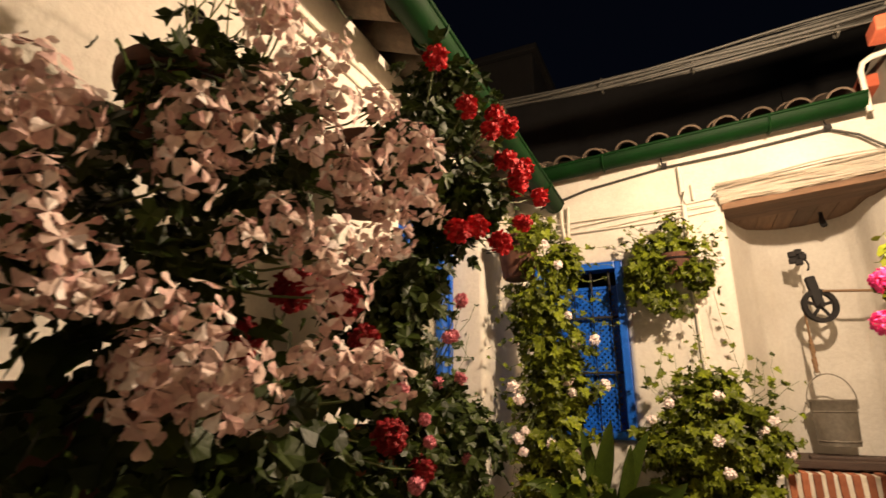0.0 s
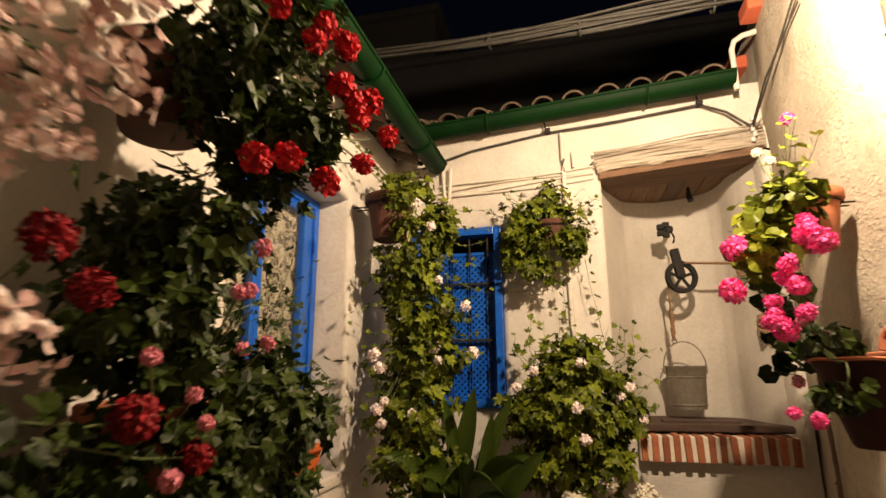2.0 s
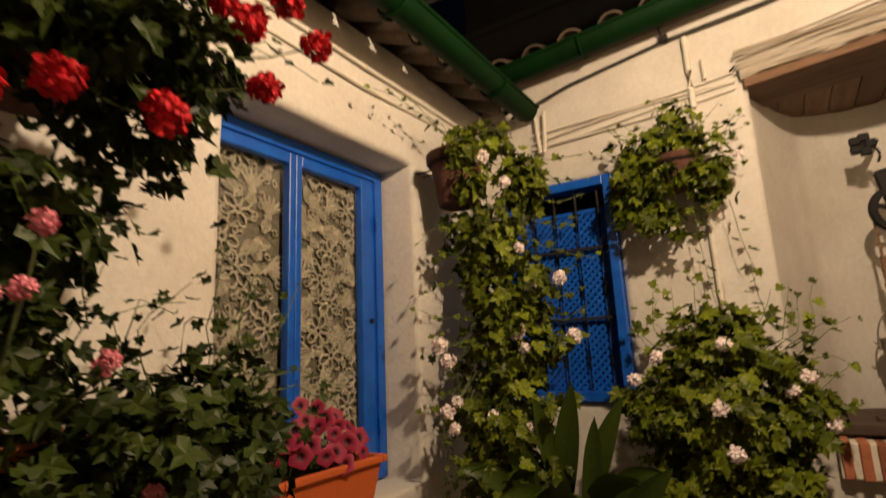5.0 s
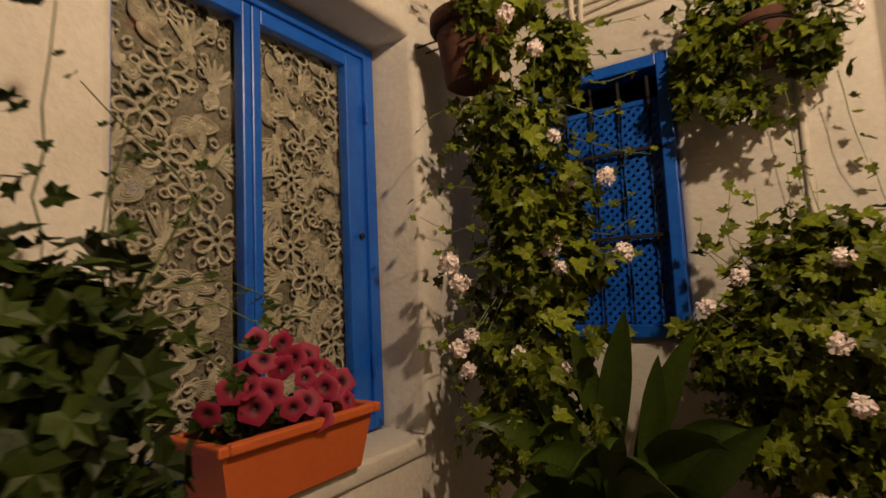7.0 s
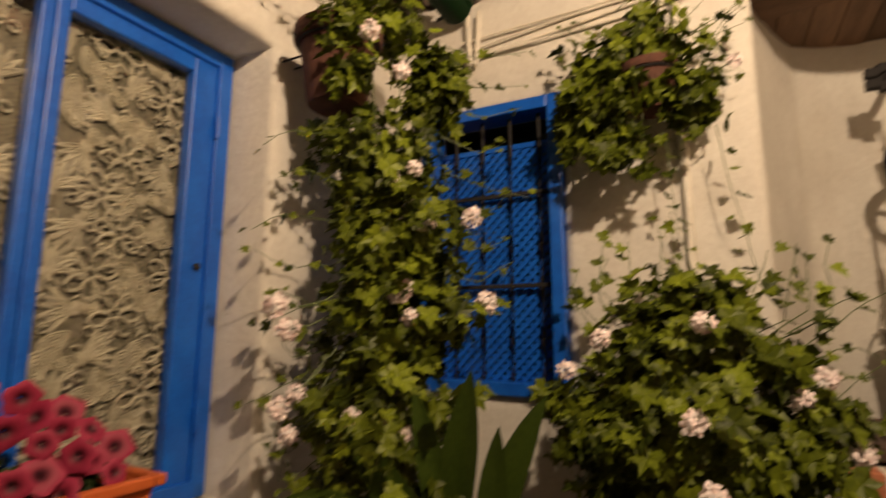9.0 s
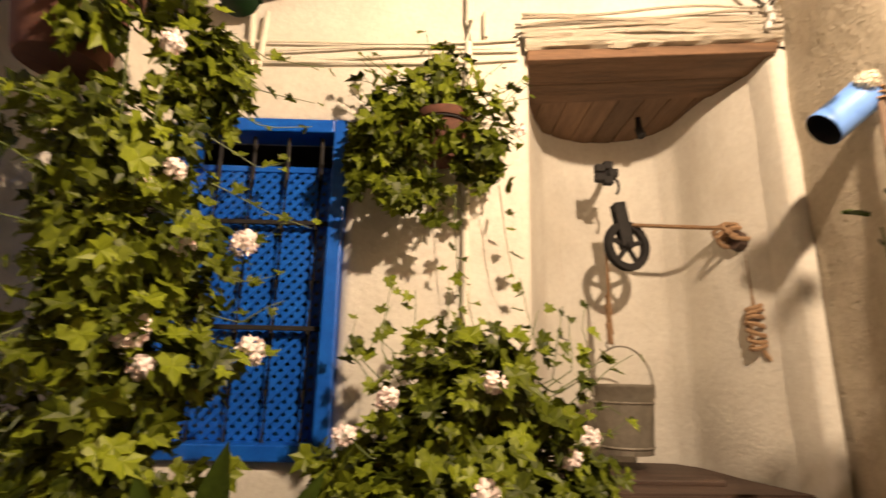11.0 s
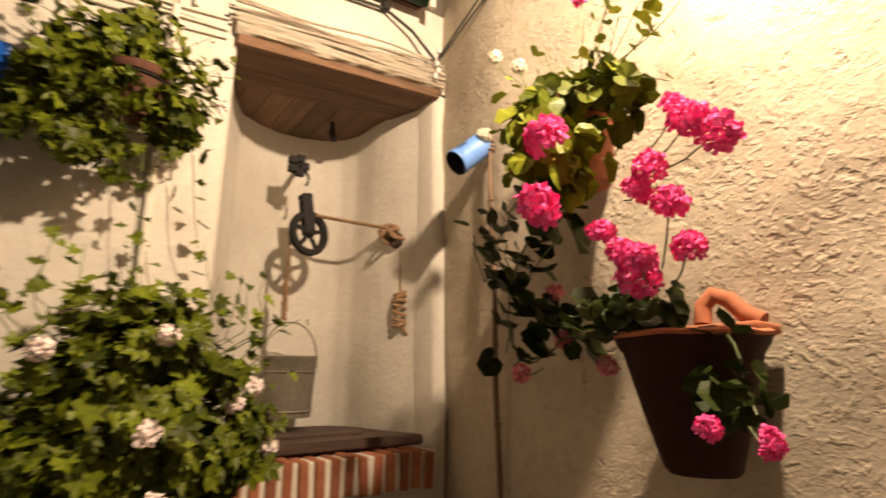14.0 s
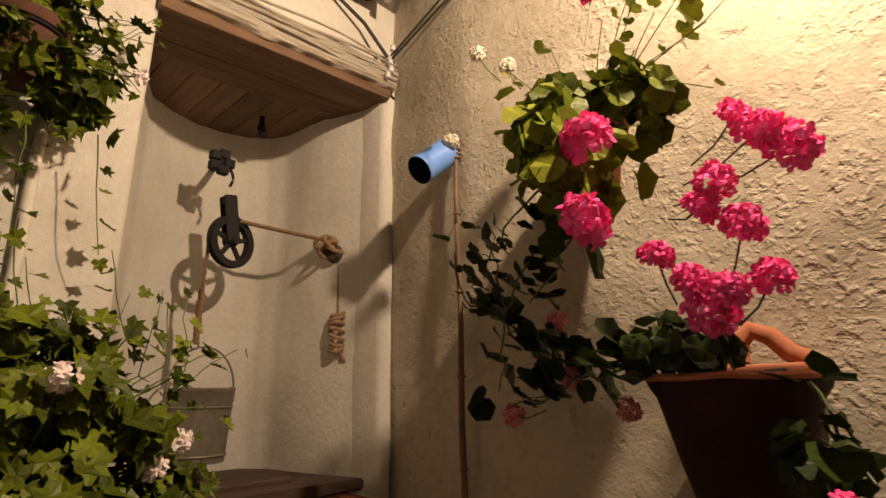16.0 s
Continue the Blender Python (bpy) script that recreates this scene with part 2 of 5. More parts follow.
def lathe(bm, profile, seg=24, centre=(0, 0, 0), arc=2 * math.pi, start=0.0, squash=1.0):
    """Turns (radius, height) pairs round the z axis."""
    full = abs(arc - 2 * math.pi) < 1e-6
    n = seg if full else seg + 1
    rings = []
    for r, z in profile:
        rings.append([bm.verts.new((centre[0] + r * math.cos(start + arc * j / seg), centre[1] + squash * r * math.sin(start + arc * j / seg), centre[2] + z))
                      for j in range(n)])
    for a, b in zip(rings, rings[1:]):
        for j in range(n if full else n - 1):
            k = (j + 1) % n
            bm.faces.new((a[j], a[k], b[k], b[j]))
    return bm


def wobble(bm, amount, scale, seed=0.0, axis=None):
    """Pushes vertices about by smooth noise, so that nothing is dead straight."""
    for v in bm.verts:
        d = noise.noise_vector(Vector(v.co) * scale + Vector((seed, seed * 1.7, seed * 0.3)))
        if axis is None:
            v.co += d * amount
        else:
            v.co[axis] += d[axis] * amount


def cuts(a, b, step, extra=()):
    n = max(1, round((b - a) / step))
    s = {round(a + (b - a) * i / n, 4) for i in range(n + 1)} | {round(e, 4) for e in extra if a < e < b}
    out = []
    for x in sorted(s):
        if out and x - out[-1] < step * 0.3:
            if x in [round(e, 4) for e in extra]:
                out[-1] = x
            continue
        out.append(x)
    return out


def wall_sheet(place, u0, u1, v0, v1, step, holes=(), depth=0.3, bevel=0.03, rough=0.01, scale=1.5, fine=0.0):
    """A thick plaster wall: place(u, v, w) gives the point w metres behind its face. Holes are (u0, u1, v0, v1)."""
    bm = bmesh.new()
    us = cuts(u0, u1, step, [h for q in holes for h in q[:2]])
    vs = cuts(v0, v1, step, [h for q in holes for h in q[2:]])
    grid = {}

    def vert(i, j, w):
        key = (i, j, w)
        if key not in grid:
            grid[key] = bm.verts.new((us[i], vs[j], w))
        return grid[key]

    def inside(i, j):
        cu, cv = (us[i] + us[i + 1]) / 2, (vs[j] + vs[j + 1]) / 2
        return any(q[0] < cu < q[1] and q[2] < cv < q[3] for q in holes)
    solid = {(i, j) for i in range(len(us) - 1) for j in range(len(vs) - 1) if not inside(i, j)}
    for i, j in solid:
        bm.faces.new((vert(i, j, 0), vert(i + 1, j, 0), vert(i + 1, j + 1, 0), vert(i, j + 1, 0)))
        bm.faces.new((vert(i, j, depth), vert(i, j + 1, depth), vert(i + 1, j + 1, depth), vert(i + 1, j, depth)))
    c = bevel
    for i, j in solid:
        for (di, dj, a, b) in ((-1, 0, (0, 1), (0, 0)), (1, 0, (1, 0), (1, 1)), (0, -1, (0, 0), (1, 0)), (0, 1, (1, 1), (0, 1))):
            if (i + di, j + dj) not in solid:
                p, q = (i + a[0], j + a[1]), (i + b[0], j + b[1])
                hole = 0 <= i + di < len(us) - 1 and 0 <= j + dj < len(vs) - 1
                steps = (0, c * 0.3, c, depth) if hole and c else (0, depth)
                for w0, w1 in zip(steps, steps[1:]):
                    bm.faces.new((vert(*p, w0), vert(*q, w0), vert(*q, w1), vert(*p, w1)))
    if c:
        for (i, j, w), v in grid.items():
            k = c if w == 0 else c * 0.3 if w == c * 0.3 else 0
            for q in holes:
                if k and q[0] - 1e-4 <= us[i] <= q[1] + 1e-4 and q[2] - 1e-4 <= vs[j] <= q[3] + 1e-4:
                    v.co.x += -k if abs(us[i] - q[0]) < 1e-4 else k if abs(us[i] - q[1]) < 1e-4 else 0
                    v.co.y += -k if abs(vs[j] - q[2]) < 1e-4 else k if abs(vs[j] - q[3]) < 1e-4 else 0
    for v in bm.verts:
        u, vv, w = v.co
        p = Vector(place(u, vv, 0)) * scale
        d = noise.noise(p) * rough + noise.noise(p * 3.1) * rough * 0.45
        if fine:
            d += noise.noise(p * 11) * fine + max(noise.noise(p * 23 + Vector((5, 5, 5))), 0) * fine * 0.7
        if w < depth * 0.5:
            v.co = place(u, vv, w + d)
        else:
            v.co = place(u, vv, w)
    bmesh.ops.recalc_face_normals(bm, faces=bm.faces)
    return bm


# ---- the courtyard's walls ----
FACE_L, FACE_B = -1.5, 5.0
WIN_L = (3.085, 4.178, 0.865, 2.415)      # y0, y1, z0, z1 of the lace window
WIN_B = (-1.35, -0.700, 1.155, 2.400)     # x0, x1, z0, z1 of the grilled window
NICHE = (0.02, 1.04, 0.985, 2.80)


def right_face(y):
    return 0.925 + 0.0517 * min(max(y - 3.0, 0), 1.45) + 0.19 * min(max(y - 4.45, 0), 0.57)


floor = part("floor", wall_sheet(lambda u, v, w: (u, v, -w), -2.4, 2.0, -2.2, 5.4, 0.08, depth=0.1, bevel=0, rough=0.006, scale=9), COBBLE)
tagged(floor, "dark river-pebble courtyard paving", "floor", kind="structure")
wl = part("wall_west", wall_sheet(lambda u, v, w: (FACE_L - w, u, v), -2.2, 5.02, 0.0, 2.98, 0.07, [WIN_L], 0.45, 0.03, 0.014, 1.3), PLASTER, smooth=True)
tagged(wl, "thick white limewashed house wall with a deep window reveal", "wall", kind="structure")
wb = part("wall_north", wall_sheet(lambda u, v, w: (u, FACE_B + w, v), -1.5, 1.10, 0.0, 3.30, 0.06, [WIN_B, NICHE], 0.22, 0.035, 0.012, 1.4), PLASTER, smooth=True)
tagged(wb, "white limewashed wall with a well niche and grilled window", "wall", kind="structure")
wr = part("wall_east", wall_sheet(lambda u, v, w: (right_face(u) + w, u, v), -2.2, 6.2, 0.0, 3.78, 0.028, [], 0.3, 0, 0.034, 1.1, 0.0012), ROUGH_PLASTER, smooth=True)
tagged(wr, "rough lumpy limewashed wall with pitted plaster", "wall", kind="structure")
ws = part("wall_south", wall_sheet(lambda u, v, w: (u, -2.2 - w, v), -1.5, 0.93, 0.0, 2.98, 0.12, [], 0.3, 0, 0.012, 1.3), PLASTER, smooth=True)
tagged(ws, "plain white limewashed wall closing the yard", "wall", kind="structure")

# niche lining: a curved plaster apse
bm = bmesh.new()
NICHE_PLAN = ((0.018, 5.16), (0.07, 5.34), (0.14, 5.54), (0.22, 5.70), (0.34, 5.80), (0.48, 5.86), (0.62, 5.88), (0.76, 5.865), (0.87, 5.80), (0.925, 5.70), (0.945, 5.50), (0.965, 5.40), (1.0, 5.28), (1.045, 5.16))
ring = []
for (xa, ya), (xb, yb) in zip(NICHE_PLAN, NICHE_PLAN[1:]):
    ring += [(xa + (xb - xa) * k / 4, ya + (yb - ya) * k / 4) for k in range(4)]
ring.append(NICHE_PLAN[-1])
zs = [0.93 + i * 0.07 for i in range(29)]
rows = [[bm.verts.new((x, y, z)) for x, y in ring] for z in zs]
for a, b in zip(rows, rows[1:]):
    for j in range(len(ring) - 1):
        bm.faces.new((a[j], a[j + 1], b[j + 1], b[j]))
wobble(bm, 0.007, 3.0, 2.0)
niche = part("wall_niche", bm, PLASTER, smooth=True)
tagged(niche, "curved white plaster lining of the well niche", "wall", kind="structure")

# rooms added behind the lace and grilled windows, their gloom painted on
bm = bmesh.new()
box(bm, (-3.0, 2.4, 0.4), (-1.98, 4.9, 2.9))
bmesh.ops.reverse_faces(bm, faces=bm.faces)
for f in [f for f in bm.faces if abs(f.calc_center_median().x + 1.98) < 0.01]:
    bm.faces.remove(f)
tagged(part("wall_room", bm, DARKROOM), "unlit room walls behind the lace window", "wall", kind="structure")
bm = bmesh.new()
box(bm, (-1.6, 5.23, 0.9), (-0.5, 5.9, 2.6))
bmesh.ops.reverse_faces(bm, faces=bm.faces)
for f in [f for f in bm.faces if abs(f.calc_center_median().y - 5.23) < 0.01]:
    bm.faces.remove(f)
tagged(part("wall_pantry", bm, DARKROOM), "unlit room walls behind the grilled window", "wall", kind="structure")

# ---- roofs, gutters, far houses ----


def gutter(name, a, b, r, label):
    """A half-round gutter from a to b with rolled lips, end cap and brackets."""
    g = thing(name, label, "gutter")
    a, b = Vector(a), Vector(b)
    d = (b - a).normalized()
    side = d.cross(Vector((0, 0, 1))).normalized()
    bm = bmesh.new()
    n = 24
    for k in range(2):
        rr = r - 0.006 * k
        rings = []
        for i in range(n + 1):
            p = a.lerp(b, i / n)
            rings.append([bm.verts.new(p + side * rr * math.cos(t) + Vector((0, 0, 1)) * rr * math.sin(t)) for t in (math.pi + math.pi * j / 12 for j in range(13))])
        for x, y in zip(rings, rings[1:]):
            for j in range(12):
                bm.faces.new((x[j], x[j + 1], y[j + 1], y[j]))
        if k == 0:
            bm.faces.new(rings[0])
            bm.faces.new(rings[-1][::-1])
    part("trough", bm, GREEN, g, smooth=True)
    for s in (-1, 1):
        bm = bmesh.new()
        tube(bm, [a + side * r * s, b + side * r * s], 0.011, 8)
        part("lip", bm, GREEN, g, smooth=True)
    n = max(2, int((b - a).length / 0.8))
    for i in range(n):
        p = a.lerp(b, (i + 0.5) / n)
        bm = bmesh.new()
        tube(bm, [p + side * (r + 0.008) * math.cos(t) + Vector((0, 0, 1)) * (r + 0.008) * math.sin(t) for t in (math.pi + math.pi * j / 10 for j in range(11))], 0.008, 5)
        part("bracket", bm, GREEN, g)
    return g


gutter("gutter", (-1.20, -2.2, 2.95), (-1.165, 4.96, 2.915), 0.075, "green-painted half-round gutter under the side eave")
gutter("gutter", (-1.30, 4.86, 3.145), (0.90, 4.86, 3.295), 0.085, "green-painted half-round gutter under the tiled eave")


def tile_mesh(length, r):
    bm = bmesh.new()
    n = 9
    rows = []
    for k, (y, rr) in enumerate(((0, r), (length, r * 0.82))):
        rows.append(([bm.verts.new((rr * math.cos(math.pi * j / n), y, rr * math.sin(math.pi * j / n))) for j in range(n + 1)],
                     [bm.verts.new(((rr - 0.014) * math.cos(math.pi * j / n), y, (rr - 0.014) * math.sin(math.pi * j / n))) for j in range(n + 1)]))
    for j in range(n):
        bm.faces.new((rows[0][0][j], rows[0][0][j + 1], rows[1][0][j + 1], rows[1][0][j]))
        bm.faces.new((rows[0][1][j + 1], rows[0][1][j], rows[1][1][j], rows[1][1][j + 1]))
        bm.faces.new((rows[0][0][j + 1], rows[0][0][j], rows[0][1][j], rows[0][1][j + 1]))
    return link_mesh("roof_tile", bm, TILE, True)


TILE_ME = tile_mesh(0.46, 0.092)


def roof(name, origin, along, up, cols, rows_n, label, pitch=0.23):
    r = thing(name, label, "roof", kind="structure")
    origin, along, up = Vector(origin), Vector(along).normalized(), Vector(up).normalized()
    nrm = along.cross(up).normalized()
    bm = bmesh.new()
    L, H = pitch * cols, 0.36 * rows_n + 0.1
    c = [origin + along * x + up * y - nrm * w for x in (0, L) for y in (0.03, H) for w in (0.02, 0.09)]
    v = [bm.verts.new(p) for p in c]
    for q in ((0, 1, 3, 2), (4, 6, 7, 5), (0, 4, 5, 1), (2, 3, 7, 6), (0, 2, 6, 4), (1, 5, 7, 3)):
        bm.faces.new([v[i] for i in q])
    bmesh.ops.recalc_face_normals(bm, faces=bm.faces)
    part("roof_deck", bm, OLDCLAY, r)
    rnd = random.Random(5)
    for i in range(cols):
        for j in range(rows_n):
            ob = new("roof_tile", TILE_ME)
            ob.parent = r
            m = Matrix((along, up, nrm)).transposed().to_4x4()
            p = origin + along * (pitch * (i + 0.5) + rnd.uniform(-0.012, 0.012)) + up * (0.36 * j + rnd.uniform(-0.02, 0.02)) + nrm * (0.012 * (j % 2) + rnd.uniform(0, 0.006))
            ob.matrix_basis = Matrix.Translation(p) @ m @ pose(0, 0, 0, 1.5, rnd.uniform(-2, 2), rnd.uniform(-2, 2))
    return r


roof("roof", (-1.62, 4.89, 3.15), (1, 0, 0.068), (0, 1, 0.42), 11, 5, "old clay barrel tiles on the low eave")
roof("roof", (-1.22, 4.94, 2.955), (0, -1, 0.004), (-1, 0, 0.42), 30, 4, "old clay barrel tiles above the side wall")

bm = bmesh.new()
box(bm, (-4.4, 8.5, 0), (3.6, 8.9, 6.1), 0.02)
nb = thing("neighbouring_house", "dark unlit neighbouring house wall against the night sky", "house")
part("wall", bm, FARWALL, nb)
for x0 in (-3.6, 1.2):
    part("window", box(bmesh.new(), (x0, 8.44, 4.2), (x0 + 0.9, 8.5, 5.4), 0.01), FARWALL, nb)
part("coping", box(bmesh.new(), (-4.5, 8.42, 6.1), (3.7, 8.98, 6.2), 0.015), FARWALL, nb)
# beige tower, its night dimness painted in with the same near-black colour
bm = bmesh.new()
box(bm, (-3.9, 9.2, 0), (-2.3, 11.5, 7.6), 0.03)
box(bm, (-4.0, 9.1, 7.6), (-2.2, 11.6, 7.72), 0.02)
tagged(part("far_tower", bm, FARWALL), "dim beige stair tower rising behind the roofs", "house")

# fascia strip and the wall's upper cables
bm = bmesh.new()
tube(bm, [(FACE_L + 0.012, y, 2.70 + 0.01 * math.sin(y * 3)) for y in [-2 + 0.25 * i for i in range(28)]], 0.008, 6)
tagged(part("cable", bm, CREAMPIPE), "cream painted cable along the side wall", "cable")
bm = bmesh.new()
tube(bm, [(FACE_L + 0.014, y, 2.79 + 0.008 * math.sin(y * 2.2)) for y in [-2 + 0.25 * i for i in range(28)]], 0.011, 6)
tagged(part("cable", bm, CREAMPIPE), "thick cream painted cable under the eave", "cable")

bm = bmesh.new()
pts = [(-1.28, 4.975, 2.90), (-0.9, 4.978, 3.005), (-0.33, 4.975, 3.085), (0.2, 4.97, 3.115), (0.70, 4.965, 3.165), (0.85, 4.94, 3.08), (0.98, 4.92, 2.95)]
tube(bm, pts, 0.009, 7)
tagged(part("cable", bm, CABLE, smooth=True), "grey electric cable clipped along the wall under the gutter", "cable")
for x, z in ((-0.33, 3.09), (0.70, 3.17)):
    t = thing("cable_clamp", "small grey iron cable clamp on the wall", "clamp", "cable clamps")
    bm = bmesh.new()
    box(bm, (x - 0.02, 4.94, z - 0.015), (x + 0.02, 4.99, z + 0.02), 0.004)
    part("bracket", bm, IRON, t)
    bm = bmesh.new()
    tube(bm, [(x - 0.005, 4.96, z), (x - 0.02, 4.945, z + 0.07)], 0.006, 6)
    part("pin", bm, IRON, t)

bm = bmesh.new()
tube(bm, [(-0.236 + 0.003 * math.sin(z * 5), 4.978, z) for z in [3.07 - 0.1 * i for i in range(23)]], 0.016, 8)
tagged(part("conduit", bm, CREAMPIPE, smooth=True), "cream painted vertical conduit on the wall", "conduit")
for z0, h in ((2.71, 0.0), (2.735, 0.3), (2.765, 0.6), (2.80, 0.9)):
    bm = bmesh.new()
    tube(bm, [(x, 4.983, z0 + 0.055 * x + 0.012 * math.sin(x * 4 + h * 7)) for x in [-1.15 + 0.08 * i for i in range(15)]], 0.006, 6)
    tagged(part("cable", bm, CREAMPIPE), "thin painted-over cable on the wall above the window", "cable", "painted cables")
for k, dx in enumerate((0.0, 0.02)):
    bm = bmesh.new()
    tube(bm, [(-1.12 + dx * 3, 4.975, 2.88), (-1.11 + dx * 2, 4.972, 2.72 - 0.08 * k), (-1.10 + dx, 4.97, 2.62)], 0.012, 7)
    tagged(part("conduit", bm, CREAMPIPE), "short cream conduit in the wall corner", "conduit")
bm = bmesh.new()
tube(bm, [(-0.165, 4.985, 2.92), (-0.162, 4.98, 2.80)], 0.010, 6)
tagged(part("conduit", bm, CREAMPIPE), "short cream conduit stub beside the lintel", "conduit")

# drain pipe and tile ends at the far corner
bm = bmesh.new()
tube(bm, [(0.905, 4.84, 3.18), (0.905, 4.83, 3.30), (0.90, 4.82, 3.46), (0.915, 4.80, 3.51), (0.96, 4.78, 3.53), (1.06, 4.76, 3.54)], 0.019, 9)
tagged(part("drain_pipe", bm, CREAMPIPE, smooth=True), "cream bent drain pipe over the gutter's end", "pipe")
for y, z in ((4.60, 3.60), (5.32, 3.60)):
    bm = bmesh.new()
    box(bm, (right_face(y) - 0.10, y - 0.10, z - 0.05), (right_face(y) + 0.05, y + 0.10, z + 0.05), 0.012)
    wobble(bm, 0.008, 8, y)
    tagged(part("tile_end", bm, REDTILE), "red clay tile end jutting from the wall", "tile", "tile ends")

# insulators and wires in the corner
ins = thing("insulator_rack", "white porcelain insulators with wires in the wall corner", "insulator")
for i in range(5):
    bm = bmesh.new()
    lathe(bm, [(0, 0), (0.012, 0.0), (0.016, 0.008), (0.010, 0.016), (0.015, 0.024), (0.008, 0.034), (0, 0.035)], 10, (0.985 + 0.012 * (i % 2), 4.92 - 0.008 * i, 2.84 + 0.033 * i))
    part("insulator", bm, PORCELAIN, ins, smooth=True)
for k, e in enumerate(((0.90, 3.72, 3.30), (0.93, 3.95, 3.16))):
    bm = bmesh.new()
    tube(bm, [(0.985, 4.90, 2.93 + 0.02 * k), (0.955, 4.5, 3.02 + 0.04 * k), (right_face(e[1]) - 0.03, e[1], e[2])], 0.006, 6)
    part("wire", bm, CABLE, ins, "grey wire running up the wall")

# overhead cable bundle
bund = thing("overhead_cables", "sagging bundle of grey cables strung between the houses", "cable")
rnd = random.Random(3)
for k in range(17):
    bm = bmesh.new()
    o = Vector((0, rnd.uniform(-0.05, 0.05), rnd.uniform(-0.05, 0.05)))
    ph = rnd.uniform(0, 6)
    pts = []
    for i in range(25):
        s = i / 24
        x = -2.3 + 3.6 * s
        z = 3.76 - 0.34 * s * (1 - s) - 0.05 * s
        spread = 0.35 + 1.3 * s
        pts.append(Vector((x, 4.62 - 0.06 * s, z)) + o * spread + Vector((0, 0.02 * math.sin(9 * s + ph), 0.016 * math.sin(11 * s + ph))))
    tube(bm, pts, rnd.choice((0.005, 0.008, 0.012)), 6)
    part("cable", bm, CABLE, bund)
for s in (0.45, 0.62, 0.85):
    bm = bmesh.new()
    x = -2.3 + 3.6 * s
    z = 3.76 - 0.34 * s * (1 - s) - 0.05 * s
    lathe(bm, [(0.058, -0.008), (0.060, 0.008)], 12)
    bmesh.ops.rotate(bm, verts=bm.verts, matrix=Matrix.Rotation(math.pi / 2, 3, "Y"))
    bmesh.ops.translate(bm, verts=bm.verts, vec=(x, 4.60, z))
    part("cable_tie", bm, CABLE, bund)

# ---- lace window in the side wall ----


def rect_frame(bm, axis_x, y0, y1, z0, z1, w, d, bevel=0.004, wl=0, wr=0):
    """Four rails round a rectangle in the plane x = axis_x."""
    wl, wr = wl or w, wr or w
    box(bm, (axis_x - d, y0, z0), (axis_x, y0 + wl, z1), bevel)
    box(bm, (axis_x - d, y1 - wr, z0), (axis_x, y1, z1), bevel)
    box(bm, (axis_x - d, y0 + wl - 0.001, z1 - w), (axis_x - 0.001, y1 - wr + 0.001, z1), bevel)
    box(bm, (axis_x - d, y0 + wl - 0.001, z0), (axis_x - 0.001, y1 - wr + 0.001, z0 + w), bevel)
    return bm


LACE = surface("cream_crochet_cotton", (0.30, 0.275, 0.20), (0.50, 0.465, 0.35), 14, 0.95, bump=0.6, fine=260, depth=0.003, island=0.18)
LACENET, lnt, lb = nodes_of("fine_lace_net")
lb.inputs["Base Color"].default_value = (0.27, 0.245, 0.175, 1)
lb.inputs["Roughness"].default_value = 0.95
lco = lnt.nodes.new("ShaderNodeTexCoord")
lvo = add(lnt, "ShaderNodeTexVoronoi", Scale=95.0)
lvo.feature = "DISTANCE_TO_EDGE"
lnt.links.new(lco.outputs["Object"], lvo.inputs["Vector"])
lgap = ramp(lnt, lvo.outputs["Distance"], [(0.10, (0.25,) * 3), (0.22, (0.80,) * 3)])
ltr = lnt.nodes.new("ShaderNodeBsdfTransparent")
lmx = lnt.nodes.new("ShaderNodeMixShader")
lnt.links.new(lgap, lmx.inputs[0])
lnt.links.new(lb.outputs[0], lmx.inputs[1])
lnt.links.new(ltr.outputs[0], lmx.inputs[2])
lnt.links.new(lmx.outputs[0], lnt.nodes["Material Output"].inputs[0])


def crochet_oval(bm, cy, cz, turn, length, width, x, ribs=4):
    """A padded crochet leaf: rings of stitches that rise and fall towards its middle."""
    rings = []
    for k in range(2 * ribs + 1):
        f = 1 - k / (2 * ribs + 0.6)
        h = 0.0055 if k % 2 else 0.0
        ring_v = []
        for j in range(16):
            t = 2 * math.pi * j / 16
            u, v = length * 0.5 * f * math.cos(t), width * 0.5 * f * math.sin(t) * (1 - 0.35 * math.cos(t))
            ring_v.append(bm.verts.new((x + h, cy + u * math.cos(turn) - v * math.sin(turn), cz + u * math.sin(turn) + v * math.cos(turn))))
        rings.append(ring_v)
    for p, q in zip(rings, rings[1:]):
        for j in range(16):
            bm.faces.new((p[j], p[(j + 1) % 16], q[(j + 1) % 16], q[j]))
    bm.faces.new(rings[-1])


def crochet_loop(bm, cy, cz, turn, length, width, x, r=0.0042):
    n = 12
    tube(bm, [(x + 0.003, cy + length * 0.5 * math.cos(t) * math.cos(turn) - width * 0.5 * math.sin(t) * math.sin(turn),
               cz + length * 0.5 * math.cos(t) * math.sin(turn) + width * 0.5 * math.sin(t) * math.cos(turn)) for t in (2 * math.pi * j / n for j in range(n + 1))], r, 5, caps=False)


